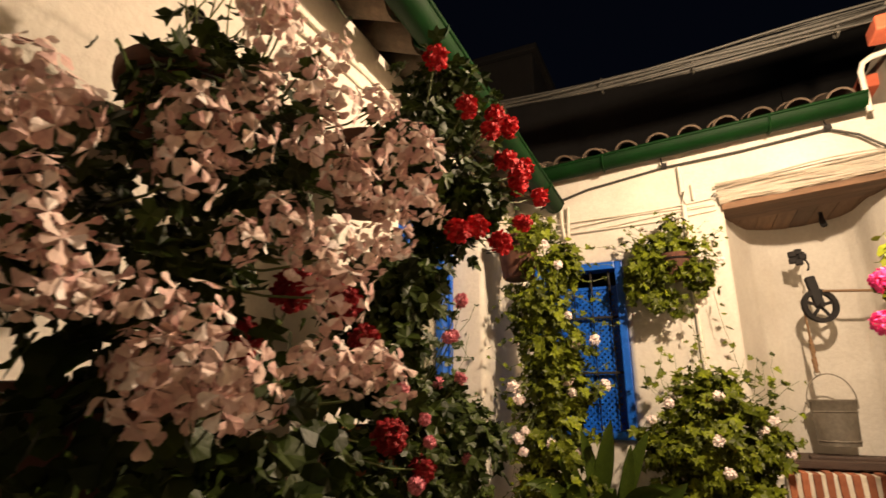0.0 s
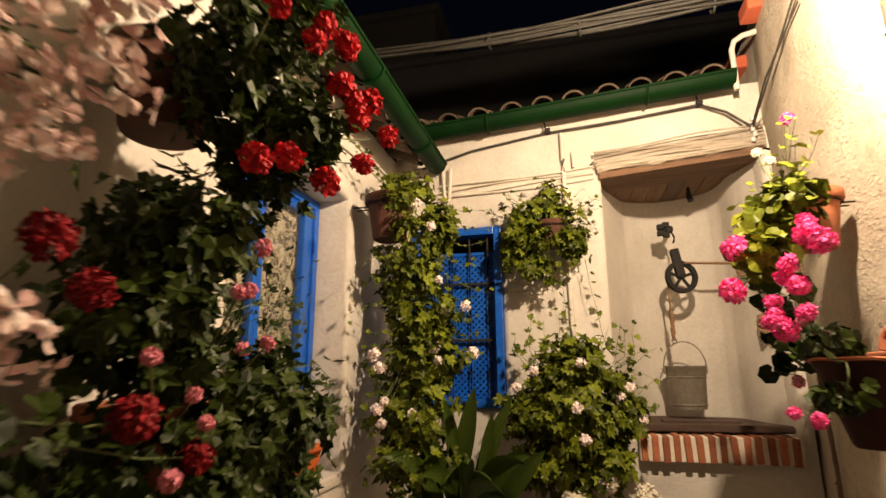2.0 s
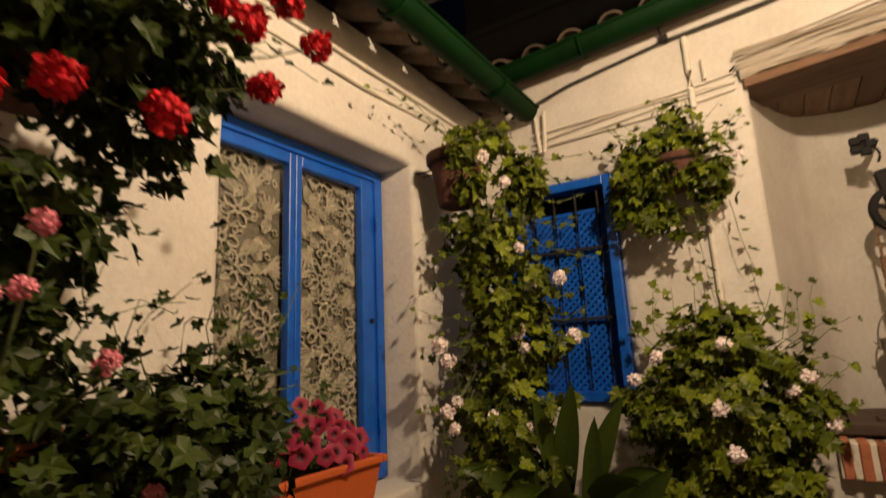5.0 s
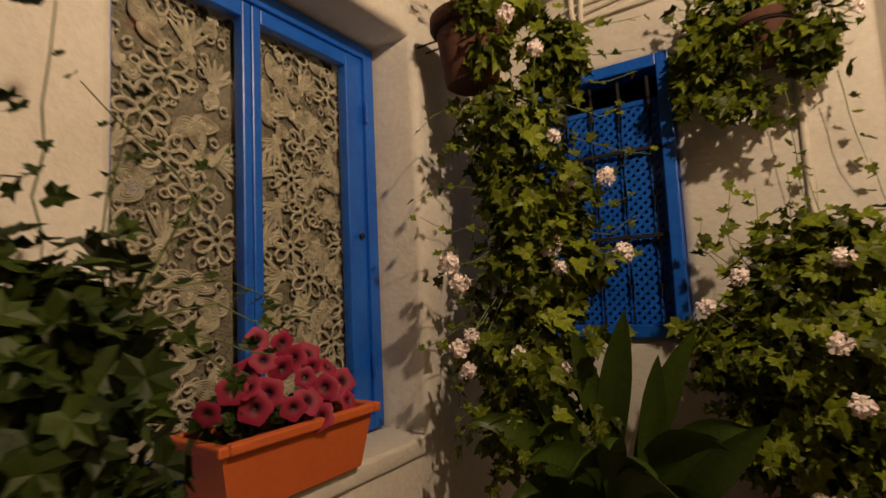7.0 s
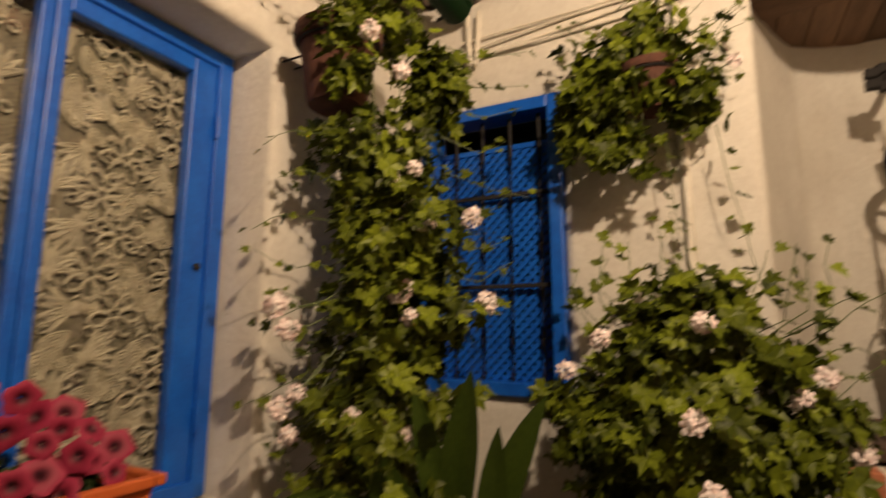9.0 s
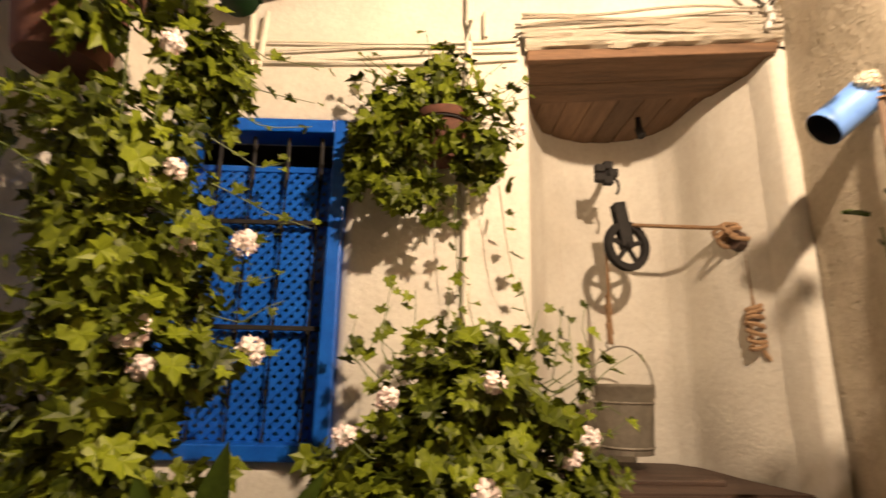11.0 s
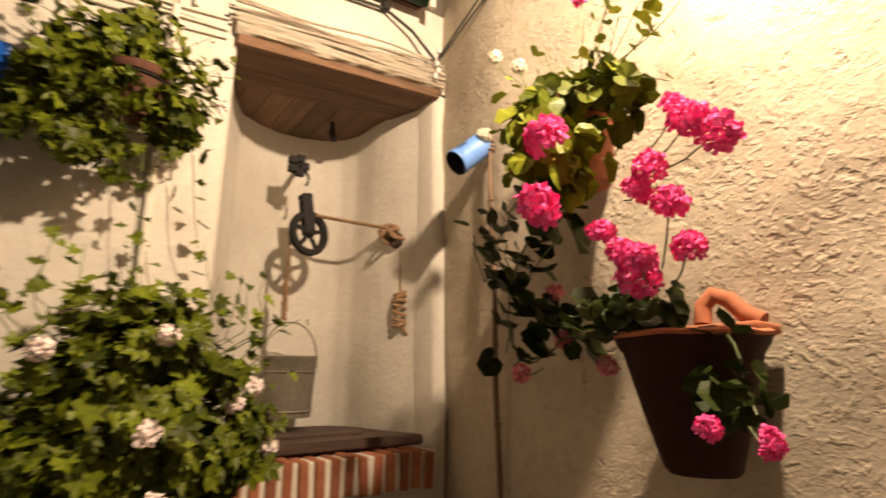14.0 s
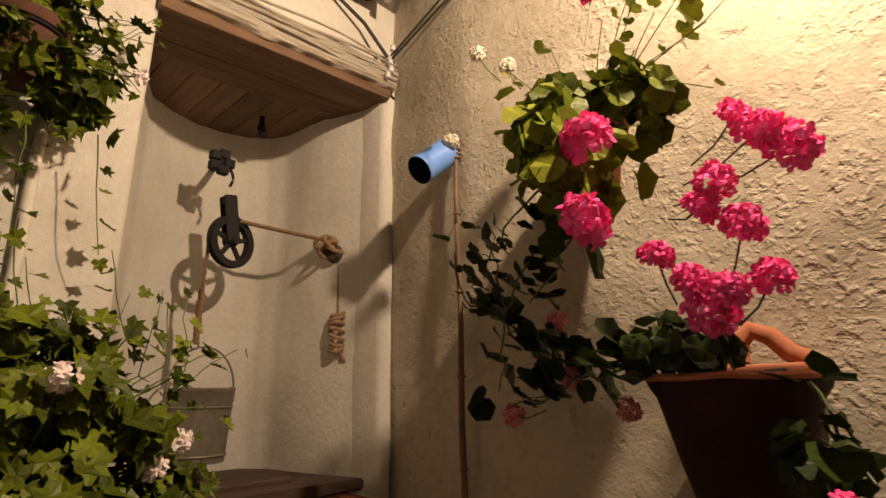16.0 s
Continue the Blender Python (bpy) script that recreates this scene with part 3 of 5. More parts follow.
def crochet_panel(rs, x, y0, y1, z0, z1):
    """Irish crochet: flowers of open loops, padded leaves and ribbed fans, joined by small rings."""
    bm = bmesh.new()
    step = 0.116
    ny, nz = max(1, int((y1 - y0) / step)), int((z1 - z0) / step)
    kind = rs.randint(0, 3)
    for i in range(nz):
        for j in range(ny + 1):
            cy = y0 + (y1 - y0) * (j + (0.5 if i % 2 else 0.0)) / ny + rs.uniform(-0.012, 0.012)
            cz = z0 + (z1 - z0) * (i + 0.5) / nz + rs.uniform(-0.012, 0.012)
            if not y0 + 0.03 < cy < y1 - 0.03:
                continue
            kind = (kind + 1 + rs.randint(0, 2)) % 3
            spin = rs.uniform(0, 6.28)
            if kind == 0:
                crochet_loop(bm, cy, cz, 0, 0.027, 0.027, x)
                for k in range(7):
                    a = spin + 2 * math.pi * k / 7
                    crochet_loop(bm, cy + 0.047 * math.cos(a), cz + 0.047 * math.sin(a), a, 0.062, 0.040, x, 0.0058)
            elif kind == 1:
                for k in range(3):
                    a = spin + (k - 1) * 1.25
                    crochet_oval(bm, cy + 0.040 * math.cos(a), cz + 0.040 * math.sin(a), a, 0.094, 0.062, x, 4)
            else:
                for k in range(6):
                    a = spin + (k - 2.5) * 0.34
                    crochet_oval(bm, cy + 0.030 * math.cos(a), cz + 0.030 * math.sin(a), a, 0.118, 0.023, x, 1)
                crochet_oval(bm, cy - 0.048 * math.cos(spin), cz - 0.048 * math.sin(spin), spin, 0.060, 0.054, x, 3)
            for k in range(4):
                a = spin + 0.6 + 1.571 * k
                crochet_loop(bm, cy + 0.084 * math.cos(a), cz + 0.084 * math.sin(a), a, 0.030, 0.024, x - 0.002, 0.0042)
    return bm


GLASS, gnt, gb = nodes_of("window_glass")
gb.inputs["Roughness"].default_value = 0.02
gtr = gnt.nodes.new("ShaderNodeBsdfTransparent")
ggl = gnt.nodes.new("ShaderNodeBsdfGlossy")
ggl.inputs["Roughness"].default_value = 0.03
gfr = gnt.nodes.new("ShaderNodeMath")
gfr.operation = "MULTIPLY_ADD"
gfr.inputs[1].default_value, gfr.inputs[2].default_value = 0.5, 0.04
glw = gnt.nodes.new("ShaderNodeLayerWeight")
gpw = gnt.nodes.new("ShaderNodeMath")
gpw.operation = "POWER"
gpw.inputs[1].default_value = 4.0
gnt.links.new(glw.outputs["Facing"], gpw.inputs[0])
gnt.links.new(gpw.outputs[0], gfr.inputs[0])
gmx = gnt.nodes.new("ShaderNodeMixShader")
gnt.links.new(gfr.outputs[0], gmx.inputs[0])
gnt.links.new(gtr.outputs[0], gmx.inputs[1])
gnt.links.new(ggl.outputs[0], gmx.inputs[2])
gnt.links.new(gmx.outputs[0], gnt.nodes["Material Output"].inputs[0])

win = thing("window_1", "blue-painted casement window with crocheted lace curtains behind glass", "window", kind="structure")
FX = -1.70
bm = rect_frame(bmesh.new(), FX, 3.05, 4.165, 0.875, 2.405, 0.055, 0.07)
part("window_frame", bm, BLUE, win)
for y0, y1, wl, wr in ((3.10, 3.586, 0.070, 0.034), (3.588, 4.112, 0.036, 0.095)):
    sash = part("sash", rect_frame(bmesh.new(), FX - 0.014, y0, y1, 0.92, 2.355, 0.058, 0.045, 0.006, wl, wr), BLUE, win)
    bm = bmesh.new()
    box(bm, (FX - 0.040, y0 + 0.03, 0.95), (FX - 0.036, y1 - 0.03, 2.32))
    pane = part("pane", bm, GLASS, sash, "clear reflective glass")
    pane.visible_shadow = False
    rs = np.random.RandomState(int(y0 * 100))
    part("lace_curtain", crochet_panel(rs, FX - 0.080, y0 + 0.02, y1 - 0.02, 0.93, 2.35), LACE, sash, "cream crocheted lace curtain with flower rosettes", smooth=True)
    bm = bmesh.new()
    n = 40
    rows = [[bm.verts.new((FX - 0.090 + 0.003 * math.sin(j * 0.33 + i * 0.02), y0 + 0.02 + (y1 - y0 - 0.04) * j / n, 0.90 + 1.46 * i / 24)) for j in range(n + 1)] for i in range(25)]
    for p, q in zip(rows, rows[1:]):
        for j in range(n):
            bm.faces.new((p[j], p[j + 1], q[j + 1], q[j]))
    part("net_backing", bm, LACENET, sash, "fine see-through net behind the crochet", smooth=True)
for z in (1.12, 2.12):
    bm = bmesh.new()
    tube(bm, [(FX + 0.004, 4.11, z - 0.04), (FX + 0.004, 4.11, z + 0.04)], 0.008, 8)
    part("hinge", bm, BLUE, win)
bm = bmesh.new()
lathe(bm, [(0.0, 0.0), (0.010, 0.0), (0.012, 0.012), (0.0, 0.016)], 12)
bmesh.ops.rotate(bm, verts=bm.verts, matrix=Matrix.Rotation(math.pi / 2, 3, "Y"))
bmesh.ops.translate(bm, verts=bm.verts, vec=(FX - 0.012, 4.075, 1.62))
part("knob", bm, IRON, win, "small dark knob")
bm = bmesh.new()
box(bm, (FX - 0.02, 3.07, 0.80), (FACE_L + 0.015, 4.19, 0.868), 0.016, 3)
wobble(bm, 0.006, 5, 1)
part("window_sill", bm, PLASTER, win, "white plaster sill", smooth=True)

# ---- grilled window in the end wall ----
win = thing("window_2", "small blue window with black iron bars and blue lattice shutter", "window", kind="structure")
x0, x1, z0, z1 = WIN_B
bm = bmesh.new()
w = 0.05
box(bm, (x0 - 0.005, 4.965, z0 - 0.005), (x0 + w, 5.10, z1 + 0.005), 0.006)
box(bm, (x1 - w, 4.965, z0 - 0.005), (x1 + 0.005, 5.10, z1 + 0.005), 0.006)
box(bm, (x0 + w, 4.967, z1 - w), (x1 - w, 5.10, z1 + 0.005), 0.006)
box(bm, (x0 + w, 4.967, z0 - 0.005), (x1 - w, 5.10, z0 + w), 0.006)
part("window_frame", bm, BLUE, win)
for i in range(4):
    bm = bmesh.new()
    x = x1 - 0.105 - 0.132 * i
    tube(bm, [(x + 0.003 * math.sin(3 * k), 5.030, z0 + 0.03 + (z1 - z0 - 0.06) * k / 6) for k in range(7)], 0.0085, 8)
    part("bar", bm, IRON, win, smooth=True)
for z in (1.60, 2.00):
    bm = bmesh.new()
    box(bm, (x0 + 0.02, 5.022, z - 0.009), (x1 - 0.02, 5.038, z + 0.009), 0.003)
    part("crossbar", bm, IRON, win)
bm = bmesh.new()
for a, b in (((x0 + 0.02, 5.055, z0 + 0.02), (x0 + 0.045, 5.085, z1 - 0.16)), ((x1 - 0.075, 5.055, z0 + 0.02), (x1 - 0.055, 5.085, z1 - 0.16)), ((x0 + 0.046, 5.056, z1 - 0.185), (x1 - 0.076, 5.084, z1 - 0.16))):
    box(bm, a, b, 0.003)
part("shutter", bm, BLUE, win, "blue frame of the lattice shutter")
bm = bmesh.new()
W, Hh = x1 - x0 - 0.10, z1 - z0 - 0.20
sp = 0.044
for s, yy in ((1, 5.062), (-1, 5.070)):
    k = -int(Hh / sp) - 1
    while k * sp < W + Hh:
        # strip from bottom to top at 45 degrees, clipped to the panel
        pts = []
        for t in (0.0, Hh):
            pts.append((k * sp + s * t, t))
        (ax, az), (bx, bz) = pts
        t0, t1 = 0.0, 1.0
        dx = bx - ax
        for lim, sign in ((0.0, 1), (W, -1)):
            ta = (lim - ax) / dx
            if (dx > 0) == (sign > 0):
                t0 = max(t0, ta)
            else:
                t1 = min(t1, ta)
        if t1 - t0 > 0.01:
            p = Vector((x0 + 0.03 + ax + dx * t0, yy, z0 + 0.03 + az + (bz - az) * t0))
            q = Vector((x0 + 0.03 + ax + dx * t1, yy, z0 + 0.03 + az + (bz - az) * t1))
            nn = Vector((-(q - p).z, 0, (q - p).x)).normalized() * 0.0085
            vs = [bm.verts.new(c + Vector((0, o, 0))) for o in (0, 0.006) for c in (p - nn, q - nn, q + nn, p + nn)]
            for f in ((0, 1, 2, 3), (7, 6, 5, 4), (0, 4, 5, 1), (2, 6, 7, 3)):
                bm.faces.new([vs[i] for i in f])
        k += 1
bmesh.ops.recalc_face_normals(bm, faces=bm.faces)
tagged(part("lattice", bm, BLUE, win, "fine blue diagonal lattice"), kind="stuff")

# ---- the well niche ----
lint = thing("lintel_beam", "cracked limewashed timber lintel over the well niche", "beam")
bm = bmesh.new()
n = 70
prof = [(4.972, 2.795), (4.950, 2.800), (4.962, 2.808), (4.946, 2.818), (4.956, 2.84), (4.944, 2.855), (4.952, 2.885), (4.960, 2.90), (4.985, 2.93), (5.10, 2.93), (5.10, 2.805), (5.0, 2.80)]
rows = []
for i in range(n + 1):
    x = -0.005 + 1.075 * i / n
    row = []
    for j, (y, z) in enumerate(prof):
        k = noise.noise(Vector((x * 4, j * 1.7, 0))) * 0.014 + noise.noise(Vector((x * 14, j * 2.9, 4))) * 0.008
        row.append(bm.verts.new((x, y + (k if j < 9 else 0), z + 0.08 * (x - 0.72) + (k * 0.8 if j < 9 else 0))))
    rows.append(row)
for a, b_ in zip(rows, rows[1:]):
    for j in range(len(prof)):
        k = (j + 1) % len(prof)
        bm.faces.new((a[j], a[k], b_[k], b_[j]))
bm.faces.new(rows[0])
bm.faces.new(rows[-1][::-1])
bmesh.ops.recalc_face_normals(bm, faces=bm.faces)
part("beam", bm, BEAM, lint)
for k, (z, r) in enumerate(((2.845, 0.007), (2.862, 0.006), (2.880, 0.008), (2.90, 0.006), (2.918, 0.007), (2.945, 0.006))):
    bm = bmesh.new()
    tube(bm, [(x, 4.944 + 0.008 * math.sin(x * 9 + k), z + 0.08 * (x - 0.72) + 0.008 * math.sin(6 * x + 2 * k)) for x in [-0.02 + 0.06 * i for i in range(19)]], r, 6)
    part("painted_cable", bm, BEAM, lint, "painted-over cable stapled along the beam")

bm = bmesh.new()
box(bm, (0.005, 4.972, 2.750), (1.055, 5.005, 2.800), 0.006)
wobble(bm, 0.008, 7, 9)
for v in bm.verts:
    v.co.z += 0.08 * (v.co.x - 0.72)
part("edge_board", bm, WOOD, lint, "bare brown board edge")
sof = thing("niche_soffit", "brown timber boards closing the top of the niche", "ceiling", kind="structure")
for i, (ya, yb) in enumerate(((5.0, 5.19), (5.195, 5.37))):
    bm = bmesh.new()
    box(bm, (0.01, ya, 2.786 + 0.004 * i), (1.05, yb, 2.825), 0.004)
    wobble(bm, 0.004, 6, i)
    for v in bm.verts:
        v.co.z += 0.08 * (v.co.x - 1.0)
    part("board", bm, WOOD, sof)
for i in range(8):
    bm = bmesh.new()
    xa = 0.02 + 0.128 * i
    box(bm, (xa, 5.375, 2.800), (xa + 0.124, 6.02, 2.835), 0.004)
    wobble(bm, 0.004, 6, i + 5)
    for v in bm.verts:
        v.co.z += 0.08 * (v.co.x - 1.0)
    part("plank", bm, WOOD_Y, sof)
bm = bmesh.new()
tube(bm, [(0.70, 5.58, 2.81), (0.70, 5.58, 2.71), (0.708, 5.565, 2.665)], 0.022, 8)
tagged(part("iron_bolt", bm, IRON), "black iron bolt through the soffit boards", "bolt")

# pulley with hook and bracket
HK = Vector((0.49, 5.50, 2.43))
pul = thing("well_pulley", "black cast-iron pulley wheel hanging from a wall hook", "pulley")
bm = bmesh.new()
tube(bm, [(0.62, 5.97, 2.57), (0.55, 5.70, 2.49), HK], 0.016, 8)
part("wall_spike", bm, IRON, pul)
bm = bmesh.new()
for k in range(5):
    a = 2 * math.pi * k / 5
    box(bm, (HK.x - 0.030 + 0.036 * math.cos(a), HK.y - 0.022, HK.z - 0.022 + 0.040 * math.sin(a)), (HK.x + 0.018 + 0.036 * math.cos(a), HK.y + 0.022, HK.z + 0.020 + 0.040 * math.sin(a)), 0.007)
part("bracket", bm, IRON, pul)
bm = bmesh.new()
tube(bm, [HK + Vector((0.035 + 0.022 * math.sin(t) , 0, -0.03 - 0.05 * t / 2 + 0.01 * math.cos(t))) for t in [0.3 * i for i in range(10)]], 0.007, 7)
part("hook", bm, IRON, pul)
PC = Vector((0.568, 5.50, 2.062))
bm = bmesh.new()
box(bm, (PC.x - 0.030, PC.y - 0.030, PC.z - 0.005), (PC.x + 0.030, PC.y - 0.018, PC.z + 0.215), 0.008)
box(bm, (PC.x - 0.030, PC.y + 0.018, PC.z - 0.005), (PC.x + 0.030, PC.y + 0.030, PC.z + 0.215), 0.008)
box(bm, (PC.x - 0.028, PC.y - 0.019, PC.z + 0.175), (PC.x + 0.028, PC.y + 0.019, PC.z + 0.212), 0.006)
bmesh.ops.rotate(bm, verts=bm.verts, cent=PC, matrix=Matrix.Rotation(-0.16, 3, "Y"))
bmesh.ops.rotate(bm, verts=bm.verts, cent=PC, matrix=Matrix.Rotation(0.0, 3, "Z"))
part("cheek_block", bm, IRON, pul)
wheel_turn = Matrix.Translation(PC) @ Matrix.Rotation(0.30, 4, "Z") @ Matrix.Rotation(math.pi / 2, 4, "X")
bm = bmesh.new()
lathe(bm, [(0.088, -0.016), (0.119, -0.018), (0.122, -0.010), (0.110, 0.0), (0.122, 0.010), (0.119, 0.018), (0.088, 0.016), (0.088, -0.016)], 40)
bmesh.ops.transform(bm, matrix=wheel_turn, verts=bm.verts)
wheel = part("wheel", bm, IRON, pul, smooth=True)
for k in range(5):
    bm = bmesh.new()
    box(bm, (0.010, -0.011, -0.007), (0.092, 0.011, 0.007), 0.003)
    bmesh.ops.transform(bm, matrix=wheel_turn @ Matrix.Rotation(2 * math.pi * k / 5 + 0.3, 4, "Z"), verts=bm.verts)
    part("spoke", bm, IRON, wheel)
bm = bmesh.new()
lathe(bm, [(0, -0.038), (0.016, -0.038), (0.022, -0.02), (0.022, 0.02), (0.016, 0.038), (0, 0.038)], 14)
bmesh.ops.transform(bm, matrix=wheel_turn, verts=bm.verts)
part("hub", bm, IRON, wheel)


def twisted(bm, pts, r, turns=9.0):
    """A rope of three strands along points."""
    pts = [Vector(p) for p in pts]
    n = max(12, int(turns * 6))
    dense = []
    for i in range(n + 1):
        s = i / n * (len(pts) - 1)
        k = min(int(s), len(pts) - 2)
        dense.append(pts[k].lerp(pts[k + 1], s - k))
    for st in range(3):
        row = []
        for i, p in enumerate(dense):
            d = (dense[min(i + 1, n)] - dense[max(i - 1, 0)]).normalized()
            q = d.to_track_quat("Z", "Y")
            a = 2 * math.pi * (turns * i / n + st / 3)
            row.append(p + q @ Vector((math.cos(a), math.sin(a), 0)) * r * 0.5)
        tube(bm, row, r * 0.58, 5)
    return bm


KN = Vector((1.000, 5.30, 2.075))
rope = thing("well_rope", "brown hemp rope from the pulley to a wall cleat, coiled below", "rope")
bm = bmesh.new()
twisted(bm, [PC + Vector((0.03, 0, 0.105)), (0.80, 5.40, 2.135), KN + Vector((-0.03, 0, 0.03))], 0.010, 22)
part("taut_line", bm, ROPE, rope, smooth=True)
bm = bmesh.new()
twisted(bm, [PC + Vector((-0.10, 0, 0)), (0.475, 5.52, 1.85), (0.478, 5.56, 1.62)], 0.008, 20)
part("hanging_line", bm, ROPE, rope, smooth=True)
bm = bmesh.new()
for k in range(5):
    twisted(bm, [(0.477, 5.545, 1.83 - 0.045 * k), (0.484, 5.55, 1.785 - 0.045 * k)], 0.017 if k % 2 else 0.014, 2.5)
part("whipping", bm, ROPE, rope, smooth=True)
bm = bmesh.new()
for k in range(5):
    c = KN + Vector((-0.025 * (k % 3) - 0.01, -0.02 + 0.012 * k, 0.025 * math.sin(k * 2.1)))
    tube(bm, [c + Vector((0.055 * math.cos(t), 0.028 * math.sin(t + k), 0.030 * math.sin(t))) for t in [2 * math.pi * i / 14 for i in range(15)]], 0.011, 6)
part("knot", bm, ROPE, rope, smooth=True)
bm = bmesh.new()
twisted(bm, [KN + Vector((0.005, -0.02, -0.06)), (1.005, 5.27, 1.80), (1.003, 5.26, 1.72)], 0.007, 12)
part("tail_line", bm, ROPE, rope, smooth=True)
bm = bmesh.new()
for k in range(7):
    z = 1.75 - 0.027 * k
    turn = bmesh.new()
    tube(turn, [Vector((1.003 + (0.042 - 0.003 * abs(k - 3)) * math.cos(t), 5.26 + 0.028 * math.sin(t), z + 0.014 * math.cos(t + k))) for t in [2 * math.pi * i / 14 for i in range(15)]], 0.010, 6)
    part("coil_turn", turn, ROPE, rope, smooth=True)
tube(bm, [(1.01, 5.24, 1.57), (1.015, 5.23, 1.545), (1.03, 5.23, 1.53)], 0.010, 6)
part("rope_end", bm, ROPE, rope, smooth=True)
cleat = thing("wall_cleat", "short dark wooden peg in the niche wall holding the rope", "cleat")
bm = bmesh.new()
tube(bm, [(1.09, 5.33, 2.03), (1.02, 5.305, 2.04), (0.965, 5.29, 2.05)], 0.055, 10, 0.044)
part("peg", bm, DARKWOOD, cleat)

# bucket
BC = (0.545, 5.60)
bk = thing("well_bucket", "dull grey zinc bucket hanging from the well rope", "bucket")
bm = bmesh.new()
lathe(bm, [(0, 0.012), (0.112, 0.012), (0.114, 0.0), (0.120, 0.0), (0.122, 0.02), (0.132, 0.20), (0.137, 0.285), (0.142, 0.290), (0.142, 0.302), (0.133, 0.302), (0.128, 0.20), (0.114, 0.02), (0, 0.018)], 36, (BC[0], BC[1], 1.118))
part("body", bm, ZINC, bk, smooth=True)
for z in (1.148, 1.34):
    bm = bmesh.new()
    rr = 0.1235 + (z - 1.118) * 0.05
    lathe(bm, [(rr, z - 0.006), (rr + 0.004, z), (rr, z + 0.006)], 36, (BC[0], BC[1], 0))
    part("band", bm, ZINC, bk, smooth=True)
bm = bmesh.new()
tube(bm, [(BC[0] + 0.145 * math.cos(t), BC[1], 1.41 + 0.185 * math.sin(t)) for t in [math.pi * i / 18 for i in range(19)]] + [(BC[0] - 0.155, BC[1], 1.39), (BC[0] - 0.165, BC[1], 1.405)], 0.0045, 6)
part("bail_handle", bm, ZINC, bk, smooth=True)
for s in (-1, 1):
    bm = bmesh.new()
    box(bm, (BC[0] + s * 0.142 - 0.006, BC[1] - 0.015, 1.36), (BC[0] + s * 0.142 + 0.006, BC[1] + 0.015, 1.425), 0.003)
    part("ear", bm, ZINC, bk)
bm = bmesh.new()
tube(bm, [(0.487 + 0.017 * math.cos(t), 5.575, 1.600 + 0.020 * math.sin(t)) for t in [2 * math.pi * i / 14 for i in range(15)]], 0.004, 6)
part("ring", bm, ZINC, bk)

# lid and brick kerb
lid = thing("well_cover", "dark worn wooden cover over the well mouth", "cover")
bm = bmesh.new()
outline = [(0.10, 5.035), (1.03, 5.06), (0.96, 5.34), (0.92, 5.66), (0.85, 5.80), (0.60, 5.85), (0.36, 5.77), (0.20, 5.62), (0.09, 5.35)]
top = [bm.verts.new((x, y, 1.050 + 0.01 * math.sin(x * 7))) for x, y in outline]
bot = [bm.verts.new((x, y, 1.012)) for x, y in outline]
bm.faces.new(top)
bm.faces.new(bot[::-1])
for j in range(len(outline)):
    k = (j + 1) % len(outline)
    bm.faces.new((bot[j], bot[k], top[k], top[j]))
bmesh.ops.recalc_face_normals(bm, faces=bm.faces)
bmesh.ops.bevel(bm, geom=[e for e in bm.edges], offset=0.008, segments=2, affect="EDGES")
part("board", bm, DARKWOOD, lid)
bm = bmesh.new()
box(bm, (0.30, 5.20, 1.052), (0.78, 5.27, 1.078), 0.008)
part("batten", bm, DARKWOOD, lid)

kerb = thing("wall_kerb", "red rowlock brick kerb of the well with cream mortar", "kerb", kind="structure")
bm = bmesh.new()
box(bm, (0.122, 4.945, 0.852), (1.022, 5.20, 0.998), 0.005)
wobble(bm, 0.003, 8, 3)
part("mortar_bed", bm, MORTAR, kerb)
rnd = random.Random(11)
bricks = []
for v in range(3):
    bm = bmesh.new()
    box(bm, (-0.019, 0, 0), (0.019, 0.22, 0.155), 0.005, 2)
    wobble(bm, 0.004, 14, v * 3.3)
    bricks.append(link_mesh("brick", bm, BRICK))
for i in range(14):
    ob = new("brick", bricks[i % 3])
    ob.parent = kerb
    ob.matrix_basis = pose(0.150 + 0.0635 * i + rnd.uniform(-0.004, 0.004), 4.932 + rnd.uniform(-0.008, 0.006), 0.848 + rnd.uniform(-0.006, 0.006), 0, rnd.uniform(-2.5, 2.5), rnd.uniform(-2, 2))

# ---- the lamp on the east wall ----
lamp = thing("wall_lantern", "brown rusted iron lantern box on the rough wall, unlit", "lantern")
bm = bmesh.new()
box(bm, (0.775, 3.060, 2.30), (0.915, 3.078, 2.86), 0.005)
box(bm, (0.84, 2.86, 2.24), (0.915, 3.078, 2.30), 0.006)
box(bm, (0.775, 2.86, 2.30), (0.793, 3.078, 2.86), 0.005)
RUST = surface("rusted_brown_iron", (0.085, 0.032, 0.018), (0.22, 0.10, 0.06), 10, 0.7, metal=0.2, bump=0.6, fine=60, depth=0.006, stain=(0.03, 0.02, 0.015), stain_amount=0.8)
part("shield", bm, RUST, lamp)
for z in (2.40, 2.56, 2.72):
    part("strap", tube(bmesh.new(), [(0.772, 2.87, z), (0.772, 3.07, z)], 0.007, 6), RUST, lamp)
bm = bmesh.new()
lathe(bm, [(0.0, -0.10), (0.045, -0.085), (0.055, -0.03), (0.05, 0.0), (0.02, 0.03), (0.012, 0.06)], 12, (0.86, 2.98, 2.12))
part("counterweight", bm, RUST, lamp, "dark bulbous iron drop")
bm = bmesh.new()
box(bm, (0.855, 2.90, 1.88), (0.925, 3.072, 2.235), 0.008)
part("backplate", bm, RUST, lamp)

